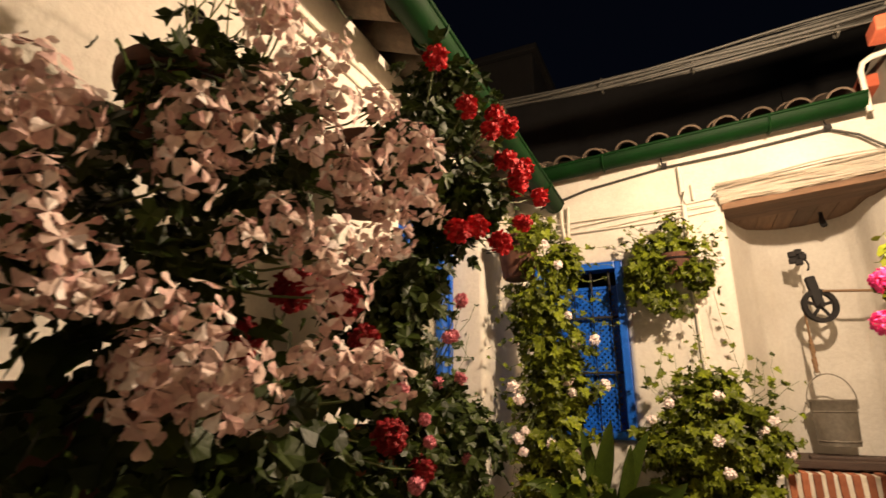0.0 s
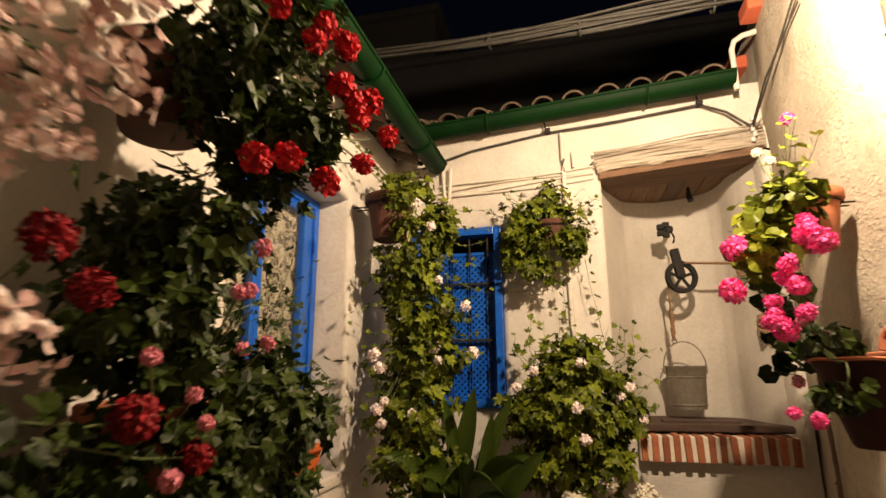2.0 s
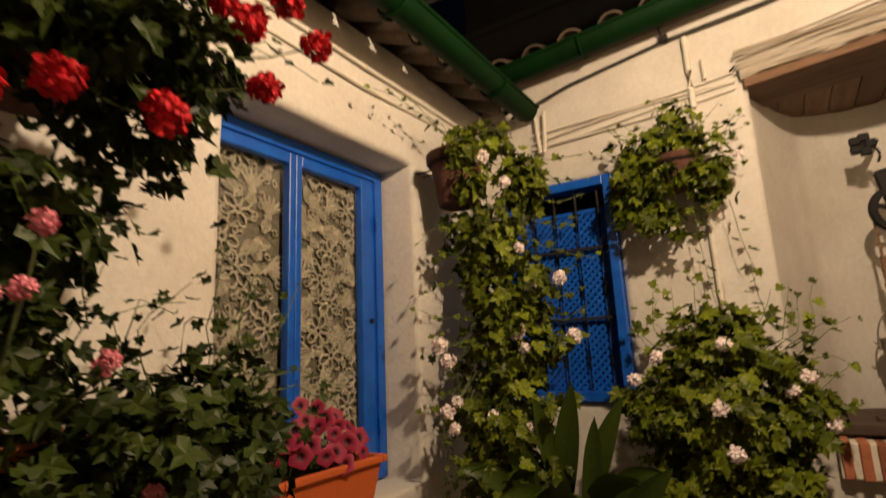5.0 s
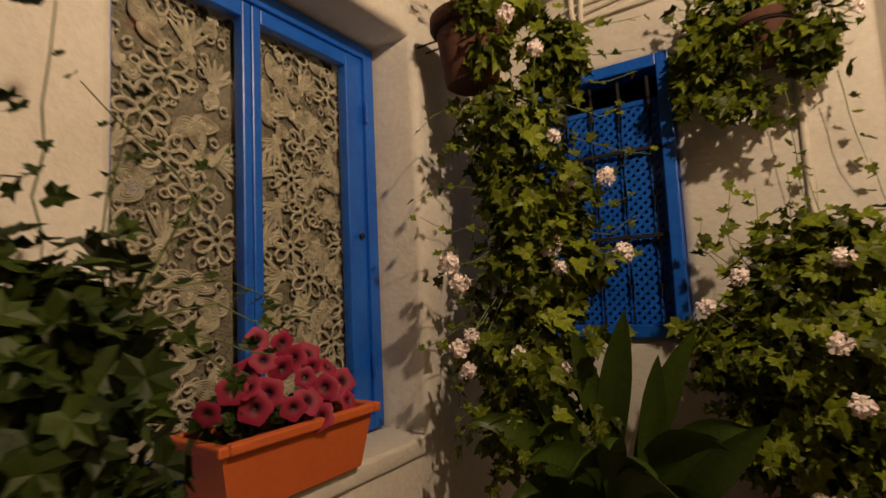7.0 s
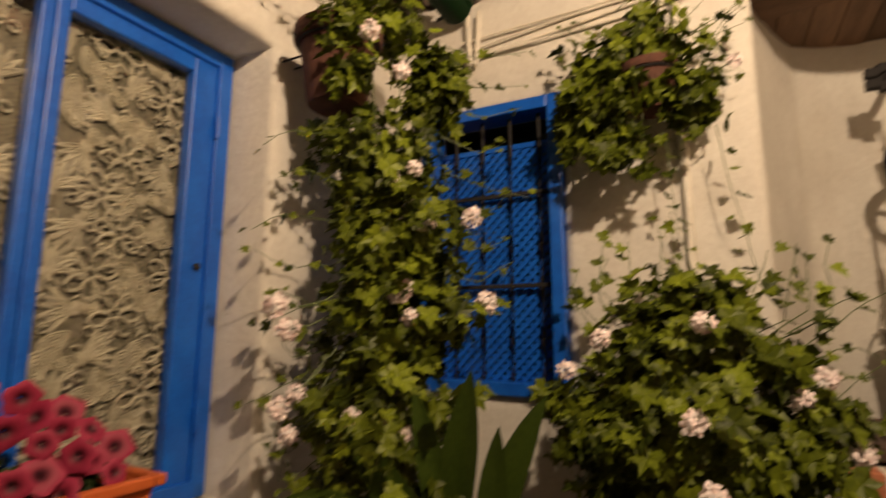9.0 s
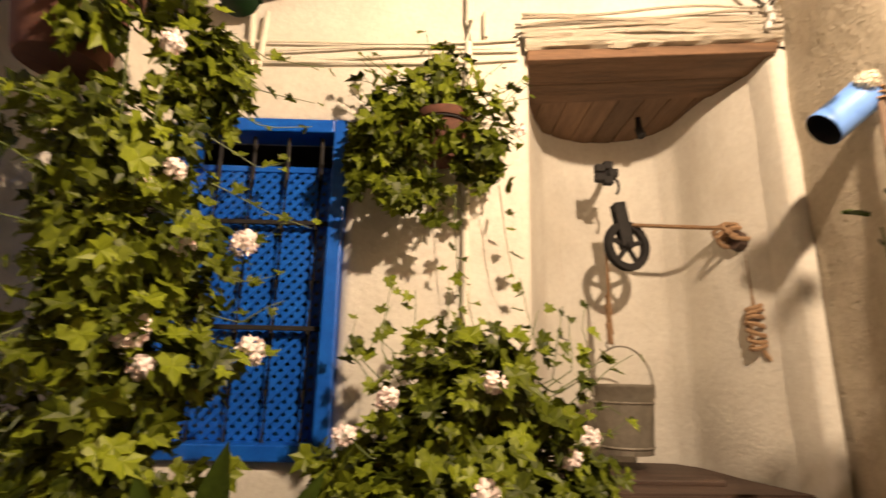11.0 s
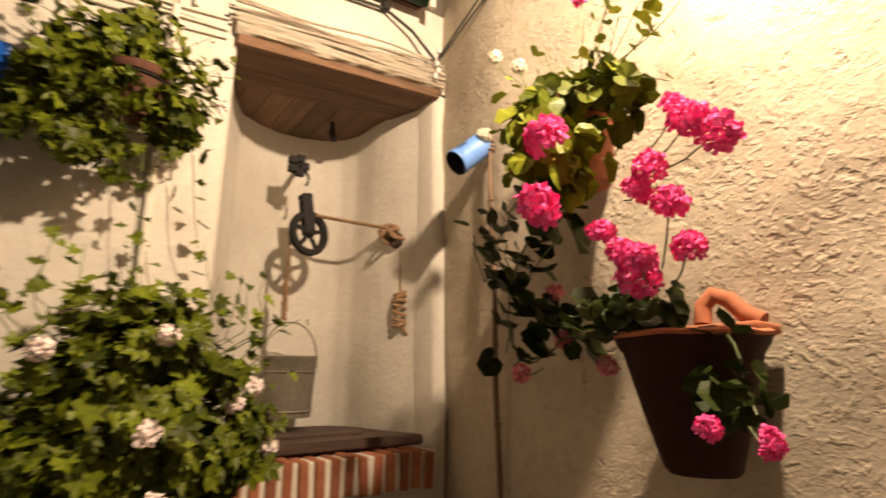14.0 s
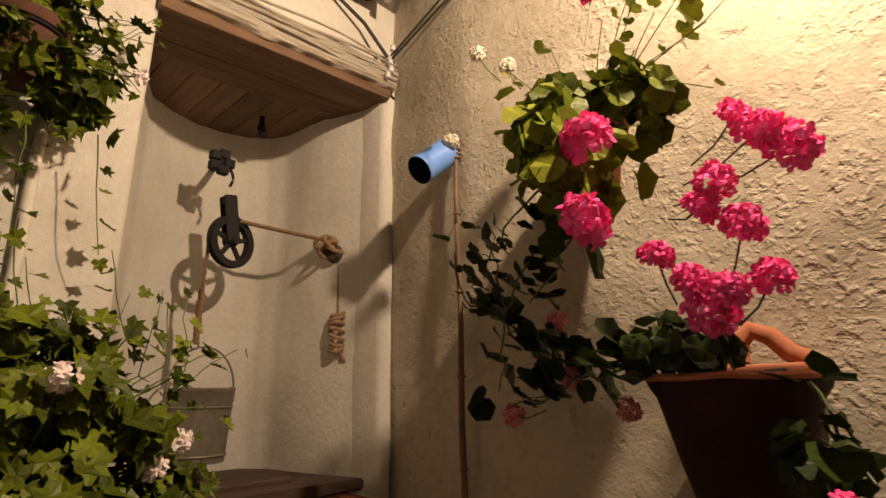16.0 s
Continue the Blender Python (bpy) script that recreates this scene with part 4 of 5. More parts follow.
lit = thing("wall_lamp", "bare warm bulb on a thin black iron arm, lit", "lamp")
bm = bmesh.new()
tube(bm, [(0.955, LAMP.y, LAMP.z + 0.10), (0.85, LAMP.y, LAMP.z + 0.14), (LAMP.x + 0.05, LAMP.y, LAMP.z + 0.13), (LAMP.x, LAMP.y, LAMP.z + 0.10), (LAMP.x, LAMP.y, LAMP.z + 0.045)], 0.007, 8)
part("arm", bm, IRON, lit)
bm = bmesh.new()
lathe(bm, [(0.0, 0.0), (0.04, 0.0), (0.04, 0.012), (0.0, 0.016)], 14)
bmesh.ops.rotate(bm, verts=bm.verts, matrix=Matrix.Rotation(-math.pi / 2, 3, "Y"))
bmesh.ops.translate(bm, verts=bm.verts, vec=(0.955, LAMP.y, LAMP.z + 0.10))
part("wall_plate", bm, IRON, lit)
BULB, bnt, bb = nodes_of("lit_bulb_glass")
bb.inputs["Emission Color"].default_value = (1.0, 0.78, 0.5, 1)
bb.inputs["Emission Strength"].default_value = 12.0
bm = bmesh.new()
lathe(bm, [(0.0, -0.032), (0.018, -0.026), (0.027, -0.008), (0.026, 0.006), (0.014, 0.028), (0.013, 0.05)], 14, tuple(LAMP))
bulb = part("bulb", bm, BULB, lit, "glowing bulb", smooth=True)
bulb.visible_shadow = False

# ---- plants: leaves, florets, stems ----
# darker than the ivy leaf: shade over the west-wall plants is in its colour
LEAF = foliage_mat("shade_green_leaf", (0.006, 0.013, 0.002), (0.034, 0.052, 0.007))
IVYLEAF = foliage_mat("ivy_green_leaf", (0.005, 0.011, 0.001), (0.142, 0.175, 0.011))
LIMELEAF = foliage_mat("yellow_green_leaf", (0.07, 0.10, 0.008), (0.24, 0.26, 0.02))
BLADE = foliage_mat("aspidistra_leaf", (0.010, 0.024, 0.004), (0.055, 0.085, 0.010), 0.38)


def petal_mat(name, a, b):
    m = foliage_mat(name, a, b, 0.6)
    return m


PALE = petal_mat("pale_pink_petal", (0.50, 0.28, 0.27), (0.90, 0.75, 0.67))
WHITEPINK = petal_mat("blush_white_petal", (0.84, 0.66, 0.64), (0.95, 0.88, 0.85))
RED = petal_mat("scarlet_petal", (0.32, 0.006, 0.012), (0.56, 0.018, 0.024))
DEEPRED = petal_mat("crimson_petal", (0.16, 0.006, 0.010), (0.30, 0.014, 0.02))
PINK = petal_mat("magenta_pink_petal", (0.80, 0.030, 0.24), (0.96, 0.16, 0.46))
ROSE = petal_mat("rose_pink_petal", (0.60, 0.16, 0.22), (0.78, 0.30, 0.36))
CREAM = petal_mat("cream_white_petal", (0.66, 0.60, 0.46), (0.82, 0.77, 0.64))
PETUNIA, pnt, pb = nodes_of("crimson_petunia_petal")
pco = pnt.nodes.new("ShaderNodeTexCoord")
plen = pnt.nodes.new("ShaderNodeVectorMath")
plen.operation = "LENGTH"
pnt.links.new(pco.outputs["Object"], plen.inputs[0])
pcol = ramp(pnt, plen.outputs["Value"], [(0.008, (0.035, 0.002, 0.010)), (0.016, (0.20, 0.006, 0.030)), (0.034, (0.30, 0.014, 0.055))])
pnt.links.new(pcol, pb.inputs["Base Color"])
pb.inputs["Roughness"].default_value = 0.65


def fan(outline, centre, cup):
    """A leaf as a fan of triangles round a sunk middle; x across, y to the tip."""
    v = [(centre[0], centre[1], 0.0)] + [(x, y, cup * (abs(x) ** 1.3) + 0.05 * math.sin(9 * x + 5 * y)) for x, y in outline]
    n = len(outline)
    return np.array(v), np.array([(0, i + 1, (i + 1) % n + 1) for i in range(n)])


IVY = fan([(0.0, 0.0), (0.26, -0.14), (0.52, 0.10), (0.34, 0.30), (0.46, 0.62), (0.17, 0.58), (0.0, 0.98), (-0.17, 0.58), (-0.46, 0.62), (-0.34, 0.30), (-0.52, 0.10), (-0.26, -0.14)], (0, 0.28), 0.35)
ROUND = fan([(0.0, 0.08), (0.16, -0.12), (0.40, -0.06), (0.50, 0.16), (0.56, 0.40), (0.40, 0.62), (0.26, 0.80), (0.0, 0.76), (-0.26, 0.80), (-0.40, 0.62), (-0.56, 0.40), (-0.50, 0.16), (-0.40, -0.06), (-0.16, -0.12)], (0, 0.30), 0.45)
PETAL = fan([(0.0, 0.0), (0.11, 0.25), (0.26, 0.55), (0.34, 0.82), (0.18, 1.0), (0.0, 0.93), (-0.18, 1.0), (-0.34, 0.82), (-0.26, 0.55), (-0.11, 0.25)], (0, 0.55), -0.5)
WIDEPETAL = fan([(0.0, 0.0), (0.22, 0.30), (0.40, 0.62), (0.30, 0.92), (0.0, 1.0), (-0.30, 0.92), (-0.40, 0.62), (-0.22, 0.30)], (0, 0.55), -0.6)


def stack(template, places, tips, normals, sizes):
    """Vertices and triangles of many leaves at once."""
    tv, tf = template
    places, tips, normals = (np.asarray(a, float) for a in (places, tips, normals))
    nn = normals / np.maximum(np.linalg.norm(normals, axis=1, keepdims=True), 1e-9)
    yy = tips - nn * np.sum(tips * nn, axis=1, keepdims=True)
    yy /= np.maximum(np.linalg.norm(yy, axis=1, keepdims=True), 1e-9)
    xx = np.cross(yy, nn)
    s = np.asarray(sizes, float)[:, None, None]
    v = places[:, None, :] + s * (tv[None, :, 0:1] * xx[:, None, :] + tv[None, :, 1:2] * yy[:, None, :] + tv[None, :, 2:3] * nn[:, None, :])
    f = tf[None] + (np.arange(len(places)) * len(tv))[:, None, None]
    return v.reshape(-1, 3), f.reshape(-1, 3)


def leaf_mesh(name, chunks, material):
    vs, fs, k = [], [], 0
    for v, f in chunks:
        vs.append(v)
        fs.append(f + k)
        k += len(v)
    me = bpy.data.meshes.new(name)
    me.from_pydata(np.concatenate(vs).tolist(), [], np.concatenate(fs).tolist())
    me.materials.append(material)
    return me


def blob_leaves(rs, blobs, template, size):
    """Leaves in uneven clumps: blobs are (centre, radii, number)."""
    ps, ts, ns, ss = [], [], [], []
    for c, r, n in blobs:
        d = rs.normal(size=(n, 3))
        d /= np.linalg.norm(d, axis=1, keepdims=True)
        lump = 0.78 + 0.30 * np.sin(d[:, 0] * 5 + c[0] * 9) * np.cos(d[:, 2] * 6 + c[1] * 7) + rs.normal(0, 0.10, n)
        k = (rs.uniform(0.25, 1.0, n) ** 0.45 * lump)[:, None]
        ps.append(np.array(c) + d * k * np.array(r))
        ns.append(d * 0.9 + np.array([0.15, -0.35, 0.55]) + rs.normal(0, 0.60, (n, 3)))
        ts.append(d * 0.5 + np.array([0, 0, -0.75]) + rs.normal(0, 0.5, (n, 3)))
        ss.append(size * rs.uniform(0.55, 1.25, n))
    return stack(template, np.concatenate(ps), np.concatenate(ts), np.concatenate(ns), np.concatenate(ss))


def strand(rs, pts, step, template, size, bm=None, r=0.0022):
    """A trailing shoot with leaves on both sides; adds its stem to bm."""
    pts = [Vector(p) for p in pts]
    dense = []
    for a, b in zip(pts, pts[1:]):
        n = max(2, int((b - a).length / step))
        dense += [a.lerp(b, i / n) + Vector(rs.normal(0, 0.006, 3)) for i in range(n)]
    dense.append(pts[-1])
    if bm is not None and len(dense) > 1:
        tube(bm, dense, r, 5, r * 0.55)
    ps, ts, ns, ss = [], [], [], []
    for i, p in enumerate(dense):
        o = rs.normal(0, 1, 3)
        o[2] *= 0.4
        o /= np.linalg.norm(o)
        ps.append(np.array(p) + o * size * 0.35)
        ts.append(o + np.array([0, 0, -0.35]))
        ns.append(np.array([0.25, -0.5, 0.7]) + rs.normal(0, 0.35, 3))
        ss.append(size * rs.uniform(0.5, 1.1) * (1 - 0.35 * i / len(dense)))
    return stack(template, ps, ts, ns, ss)


def head_mesh(name, seed, florets, petal, petal_size, material, flat=1.0, spread=1.0, petals=5, up=0.0, radius=1.0):
    """A flower head: florets set over a dome, each of several petals."""
    rs = np.random.RandomState(seed)
    ps, ts, ns, ss = [], [], [], []
    for k in range(florets):
        z = 1 - (k + 0.5) / florets * (1.0 + 0.55 * spread)
        a = 2.39996 * k + rs.uniform(-0.3, 0.3)
        rr = math.sqrt(max(0.0, 1 - z * z))
        d = np.array([rr * math.cos(a), rr * math.sin(a), z * flat])
        d /= np.linalg.norm(d)
        c = d * radius * rs.uniform(0.75, 1.08)
        e1 = np.cross(d, [0.3, 0.5, 0.81])
        e1 /= np.linalg.norm(e1)
        e2 = np.cross(d, e1)
        spin = rs.uniform(0, 6.28)
        for q in range(petals):
            b = spin + 2 * math.pi * q / petals + rs.uniform(-0.22, 0.22)
            t = e1 * math.cos(b) + e2 * math.sin(b) + d * (0.25 + rs.uniform(-0.2, 0.3))
            ps.append(c)
            ts.append(t)
            ns.append(d - 0.3 * (e1 * math.cos(b) + e2 * math.sin(b)) + rs.normal(0, 0.16, 3))
            ss.append(petal_size * rs.uniform(0.8, 1.15))
    return leaf_mesh(name, [stack(petal, ps, ts, ns, ss)], material)




def ivy_truss(name, seed, florets, size, material, radius):
    """A loose truss: each floret has two narrow upright petals and three broad drooping ones."""
    rs = np.random.RandomState(seed)
    narrow, broad = [], []
    for k in range(florets):
        z = 1 - (k + 0.5) / florets * 1.35
        a = 2.39996 * k + rs.uniform(-0.4, 0.4)
        rr = math.sqrt(max(0.0, 1 - z * z))
        d = np.array([rr * math.cos(a), rr * math.sin(a), z * 0.8])
        d /= np.linalg.norm(d)
        c = d * radius * rs.uniform(0.6, 1.2)
        side = np.cross(d, np.array([0.1, 0.2, 1.0]) + rs.normal(0, 0.25, 3))
        side /= np.linalg.norm(side)
        rise = np.cross(side, d)
        if rise[1] + rise[2] < 0:
            side, rise = -side, -rise
        for ang, wide in ((1.25, 0), (1.9, 0), (-0.45, 1), (-1.57, 1), (-2.7, 1)):
            q = ang + rs.uniform(-0.15, 0.15)
            t = side * math.cos(q) + rise * math.sin(q) + d * rs.uniform(-0.05, 0.45)
            (broad if wide else narrow).append((c, t, d + rs.normal(0, 0.22, 3), size * rs.uniform(0.82, 1.12) * (1.0 if wide else 0.9)))
    chunks = [stack(shape, *[np.array([r[i] for r in rows]) for i in range(4)]) for shape, rows in ((PETAL, narrow), (SPOON, broad))]
    return leaf_mesh(name, chunks, material)


SPOON = fan([(0.0, 0.0), (0.07, 0.22), (0.20, 0.48), (0.38, 0.74), (0.33, 0.95), (0.13, 1.04), (0.0, 0.97), (-0.13, 1.04), (-0.33, 0.95), (-0.38, 0.74), (-0.20, 0.48), (-0.07, 0.22)], (0, 0.60), -0.45)
H_PALE = [ivy_truss("flower_head", 20 + k, 10, 0.031, PALE, 0.052) for k in range(5)]
H_BLUSH = [head_mesh("flower_head", 30 + k, 10, WIDEPETAL, 0.021, WHITEPINK, 0.9, 0.8, radius=0.026) for k in range(3)]
H_RED = [head_mesh("flower_head", 40 + k, 18, WIDEPETAL, 0.027, RED, 1.0, 1.0, radius=0.036) for k in range(3)]
H_DEEP = [head_mesh("flower_head", 50 + k, 26, WIDEPETAL, 0.023, DEEPRED, 1.0, 1.0, radius=0.042) for k in range(2)]
H_PINK = [head_mesh("flower_head", 60 + k, 26, WIDEPETAL, 0.024, PINK, 0.75, 0.75, radius=0.043) for k in range(3)]
H_ROSE = [head_mesh("flower_head", 70 + k, 16, WIDEPETAL, 0.020, ROSE, 1.0, 0.9, radius=0.028) for k in range(2)]
H_CREAM = [head_mesh("flower_head", 80 + k, 60, WIDEPETAL, 0.022, CREAM, 0.8, 0.9, radius=0.065) for k in range(2)]


def pot_parts(parent, c, r, h, material, soil=True, bracket=True, wall=None):
    """A flower pot with a rolled rim, its soil and a wall ring; c is the middle of its base."""
    bm = bmesh.new()
    lathe(bm, [(0, 0), (r * 0.66, 0), (r * 0.70, 0.01), (r * 0.90, h * 0.80), (r * 1.02, h * 0.81), (r * 1.05, h * 0.84), (r * 1.06, h * 0.98), (r * 1.02, h), (r * 0.94, h), (r * 0.90, h * 0.86), (0, h * 0.86)], 26, c)
    wobble(bm, 0.003, 12, c[1])
    pot = part("pot", bm, material, parent, smooth=True)
    bm = bmesh.new()
    lathe(bm, [(r * 0.91, h * 0.87), (r * 0.6, h * 0.90), (0, h * 0.92)], 18, c)
    part("soil", bm, SOIL, parent)
    if bracket:
        bm = bmesh.new()
        tube(bm, [(c[0] + r * 0.95 * math.cos(t), c[1] + r * 0.95 * math.sin(t), c[2] + h * 0.78) for t in [2 * math.pi * i / 20 for i in range(21)]], 0.004, 6)
        if wall is not None:
            for s in (-1, 1):
                tube(bm, [(c[0] + (r if wall[0] > c[0] else -r) * 0.9, c[1] + s * 0.03, c[2] + h * 0.78), (wall[0], wall[1] + s * 0.03, c[2] + h * 0.78)] if abs(wall[0] - c[0]) > 0.02 else
                     [(c[0] + s * 0.03, c[1] + r * 0.9, c[2] + h * 0.78), (c[0] + s * 0.03, wall[1], c[2] + h * 0.78)], 0.004, 6)
        part("wall_ring", bm, IRON, parent, "black iron ring fixed to the wall")
    return pot


def put_heads(parent, meshes, spots, rs, scale=1.0, face=(0.4, -0.6, 0.6), root=None, stem=True):
    """One flower head at each spot, turned to the light, with a stalk back to the plant."""
    for i, p in enumerate(spots):
        me = meshes[i % len(meshes)]
        ob = new(me.name.split(".")[0], me)
        ob.parent = parent
        d = Vector(face) + Vector(rs.normal(0, 0.35, 3))
        q = d.to_track_quat("Z", "Y").to_matrix().to_4x4()
        s = scale * rs.uniform(0.82, 1.18)
        ob.matrix_basis = Matrix.Translation(p) @ q @ Matrix.Rotation(rs.uniform(0, 6.28), 4, "Z") @ Matrix.Diagonal((s, s, s, 1))
    if stem and root is not None:
        bm = bmesh.new()
        for p in spots:
            p, o = Vector(p), Vector(root)
            a = p.lerp(o, 0.35 + 0.2 * rs.uniform()) + Vector((0, 0, -0.03))
            tube(bm, [a, p.lerp(a, 0.45) + Vector((0, 0, -0.012)), p], 0.0022, 5)
        tagged(part("flower_stalk", bm, STEM, parent), kind="stuff")


def foliage_parts(parent, chunks, material, stems=None):
    me = leaf_mesh("foliage", chunks, material)
    ob = new("foliage", me)
    ob.parent = parent
    tagged(ob, kind="stuff")
    if stems is not None:
        tagged(part("stem", stems, STEM, parent), kind="stuff")
    return ob


# pale pink trailing geraniums on the west wall
rs = np.random.RandomState(1)
g = thing("trailing_geranium", "trailing geranium in a clay wall pot covered in pale pink flowers", "potted plant", "wall pots with pale pink flowers")
pot_parts(g, (-1.29, 1.73, 1.87), 0.15, 0.22, OLDCLAY, wall=(FACE_L, 1.73))
sp = [(-0.89, 1.44, 1.75), (-0.87, 1.50, 1.75), (-0.86, 1.53, 1.94), (-0.84, 1.57, 1.88), (-0.81, 1.63, 1.86), (-0.82, 1.61, 1.78), (-0.80, 1.67, 1.73), (-0.77, 1.73, 1.71),
      (-0.75, 1.78, 1.85), (-0.74, 1.81, 1.82), (-0.86, 1.51, 1.98), (-0.86, 1.51, 1.82), (-0.78, 1.70, 1.79), (-0.90, 1.56, 2.05), (-0.95, 1.65, 2.10), (-0.88, 1.70, 2.02), (-0.80, 1.75, 1.92), (-0.74, 1.80, 1.74)]
stems = bmesh.new()
chunks = [blob_leaves(rs, [((-1.12, 1.66, 1.92), (0.26, 0.26, 0.20), 260), ((-0.98, 1.62, 1.78), (0.18, 0.22, 0.16), 200)], IVY, 0.050)]
for k in range(7):
    chunks.append(strand(rs, [(-1.25, 1.74 + rs.uniform(-0.1, 0.1), 2.16), (-1.1 + rs.uniform(-0.1, 0.1), 1.70 + rs.uniform(-0.25, 0.2), 2.34 + rs.uniform(-0.06, 0.1)), (-1.05, 1.7 + rs.uniform(-0.3, 0.3), 2.40 + rs.uniform(-0.1, 0.1))], 0.06, IVY, 0.045, stems))
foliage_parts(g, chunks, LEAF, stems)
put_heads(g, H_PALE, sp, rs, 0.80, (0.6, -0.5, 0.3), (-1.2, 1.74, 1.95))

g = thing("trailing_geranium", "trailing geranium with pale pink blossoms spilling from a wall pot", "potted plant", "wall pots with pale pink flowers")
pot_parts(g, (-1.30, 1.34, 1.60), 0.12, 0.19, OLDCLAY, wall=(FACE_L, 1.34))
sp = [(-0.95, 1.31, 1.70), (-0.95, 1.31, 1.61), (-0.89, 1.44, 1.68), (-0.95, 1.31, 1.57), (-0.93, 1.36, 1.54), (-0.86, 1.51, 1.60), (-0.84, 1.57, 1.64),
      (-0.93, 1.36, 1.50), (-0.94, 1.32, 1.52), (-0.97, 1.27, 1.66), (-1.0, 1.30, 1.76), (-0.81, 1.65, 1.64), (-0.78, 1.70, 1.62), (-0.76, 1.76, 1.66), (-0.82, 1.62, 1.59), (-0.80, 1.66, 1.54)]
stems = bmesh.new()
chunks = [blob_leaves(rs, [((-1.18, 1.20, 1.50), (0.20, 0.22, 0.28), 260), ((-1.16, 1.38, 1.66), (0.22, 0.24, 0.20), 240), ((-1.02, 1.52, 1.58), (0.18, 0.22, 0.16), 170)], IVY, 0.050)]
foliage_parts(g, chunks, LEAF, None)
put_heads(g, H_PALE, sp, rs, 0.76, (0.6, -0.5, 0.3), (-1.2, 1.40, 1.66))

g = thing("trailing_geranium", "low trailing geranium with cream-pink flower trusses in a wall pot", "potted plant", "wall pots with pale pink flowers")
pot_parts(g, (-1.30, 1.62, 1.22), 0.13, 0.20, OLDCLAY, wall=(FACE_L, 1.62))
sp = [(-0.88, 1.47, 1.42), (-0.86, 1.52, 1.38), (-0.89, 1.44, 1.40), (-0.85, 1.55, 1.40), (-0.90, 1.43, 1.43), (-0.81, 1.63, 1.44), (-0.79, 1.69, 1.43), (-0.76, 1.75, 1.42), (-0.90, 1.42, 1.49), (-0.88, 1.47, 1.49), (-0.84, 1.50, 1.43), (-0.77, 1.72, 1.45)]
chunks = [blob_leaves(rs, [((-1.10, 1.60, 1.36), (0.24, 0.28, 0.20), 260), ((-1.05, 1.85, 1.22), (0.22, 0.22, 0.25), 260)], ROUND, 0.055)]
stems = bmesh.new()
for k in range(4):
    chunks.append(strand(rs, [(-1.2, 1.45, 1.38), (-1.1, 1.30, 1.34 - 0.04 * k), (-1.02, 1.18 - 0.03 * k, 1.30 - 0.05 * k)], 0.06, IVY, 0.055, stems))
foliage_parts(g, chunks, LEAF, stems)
put_heads(g, H_PALE, sp, rs, 0.86, (0.6, -0.5, 0.45), (-1.15, 1.62, 1.40))
put_heads(g, H_DEEP, [(-0.92, 1.70, 1.57), (-0.94, 1.61, 1.48), (-1.0, 2.05, 1.53), (-1.0, 1.96, 1.60), (-1.0, 2.17, 1.31), (-1.0, 2.35, 1.22)], rs, 0.85, (0.6, -0.5, 0.3), (-1.15, 1.8, 1.40))

# scarlet geranium by the lace window
rs = np.random.RandomState(2)
g = thing("scarlet_geranium", "geranium with scarlet flower heads in a dark wall pot", "potted plant")
pot_parts(g, (-1.28, 2.44, 2.02), 0.15, 0.24, OLDCLAY, wall=(FACE_L, 2.44))
red = [(-0.86, 2.27, 1.84), (-0.84, 2.36, 1.88), (-0.82, 2.51, 1.87), (-0.80, 2.70, 1.99), (-0.76, 2.80, 2.12), (-0.78, 2.58, 2.12), (-0.80, 2.66, 2.12), (-0.80, 2.54, 2.16), (-0.80, 2.38, 2.19),
       (-0.80, 2.43, 2.27), (-0.80, 2.57, 2.30), (-0.80, 2.75, 2.22), (-0.82, 2.24, 2.20), (-0.90, 2.20, 2.36), (-0.84, 2.62, 2.36)]
stems = bmesh.new()
chunks = [blob_leaves(rs, [((-1.04, 2.46, 2.16), (0.22, 0.30, 0.20), 460), ((-0.94, 2.54, 2.05), (0.14, 0.24, 0.15), 280), ((-1.06, 2.58, 1.92), (0.16, 0.16, 0.10), 130), ((-1.02, 2.54, 2.42), (0.18, 0.27, 0.15), 380)], IVY, 0.056)]
for y in (2.62, 2.75, 2.9):
    chunks.append(strand(rs, [(-1.1, 2.45, 2.12), (-0.98, y - 0.08, 2.22), (-0.92, y + 0.06, 2.16)], 0.05, IVY, 0.05, stems))
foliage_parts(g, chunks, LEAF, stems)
put_heads(g, H_RED, red, rs, 0.74, (0.7, 0.0, 0.35), (-1.1, 2.4, 2.05))

# ivy geranium below, in front of the window's edge
rs = np.random.RandomState(3)
g = thing("ivy_geranium", "leafy ivy geranium with a few rose-pink flowers in a wall pot", "potted plant")
pot_parts(g, (-1.30, 2.52, 1.10), 0.15, 0.22, TERRA, wall=(FACE_L, 2.52))
stems = bmesh.new()
chunks = [blob_leaves(rs, [((-1.12, 2.36, 1.72), (0.18, 0.26, 0.16), 420), ((-1.16, 2.34, 1.50), (0.22, 0.26, 0.20), 380), ((-1.14, 2.72, 1.27), (0.24, 0.28, 0.20), 620), ((-1.17, 2.42, 1.18), (0.26, 0.36, 0.28), 560), ((-1.2, 2.85, 1.02), (0.2, 0.26, 0.23), 320), ((-1.16, 2.86, 1.28), (0.18, 0.14, 0.22), 300), ((-1.18, 2.84, 0.95), (0.18, 0.16, 0.22), 240)], IVY, 0.060)]
for k in range(13):
    y = 2.40 + 0.055 * k
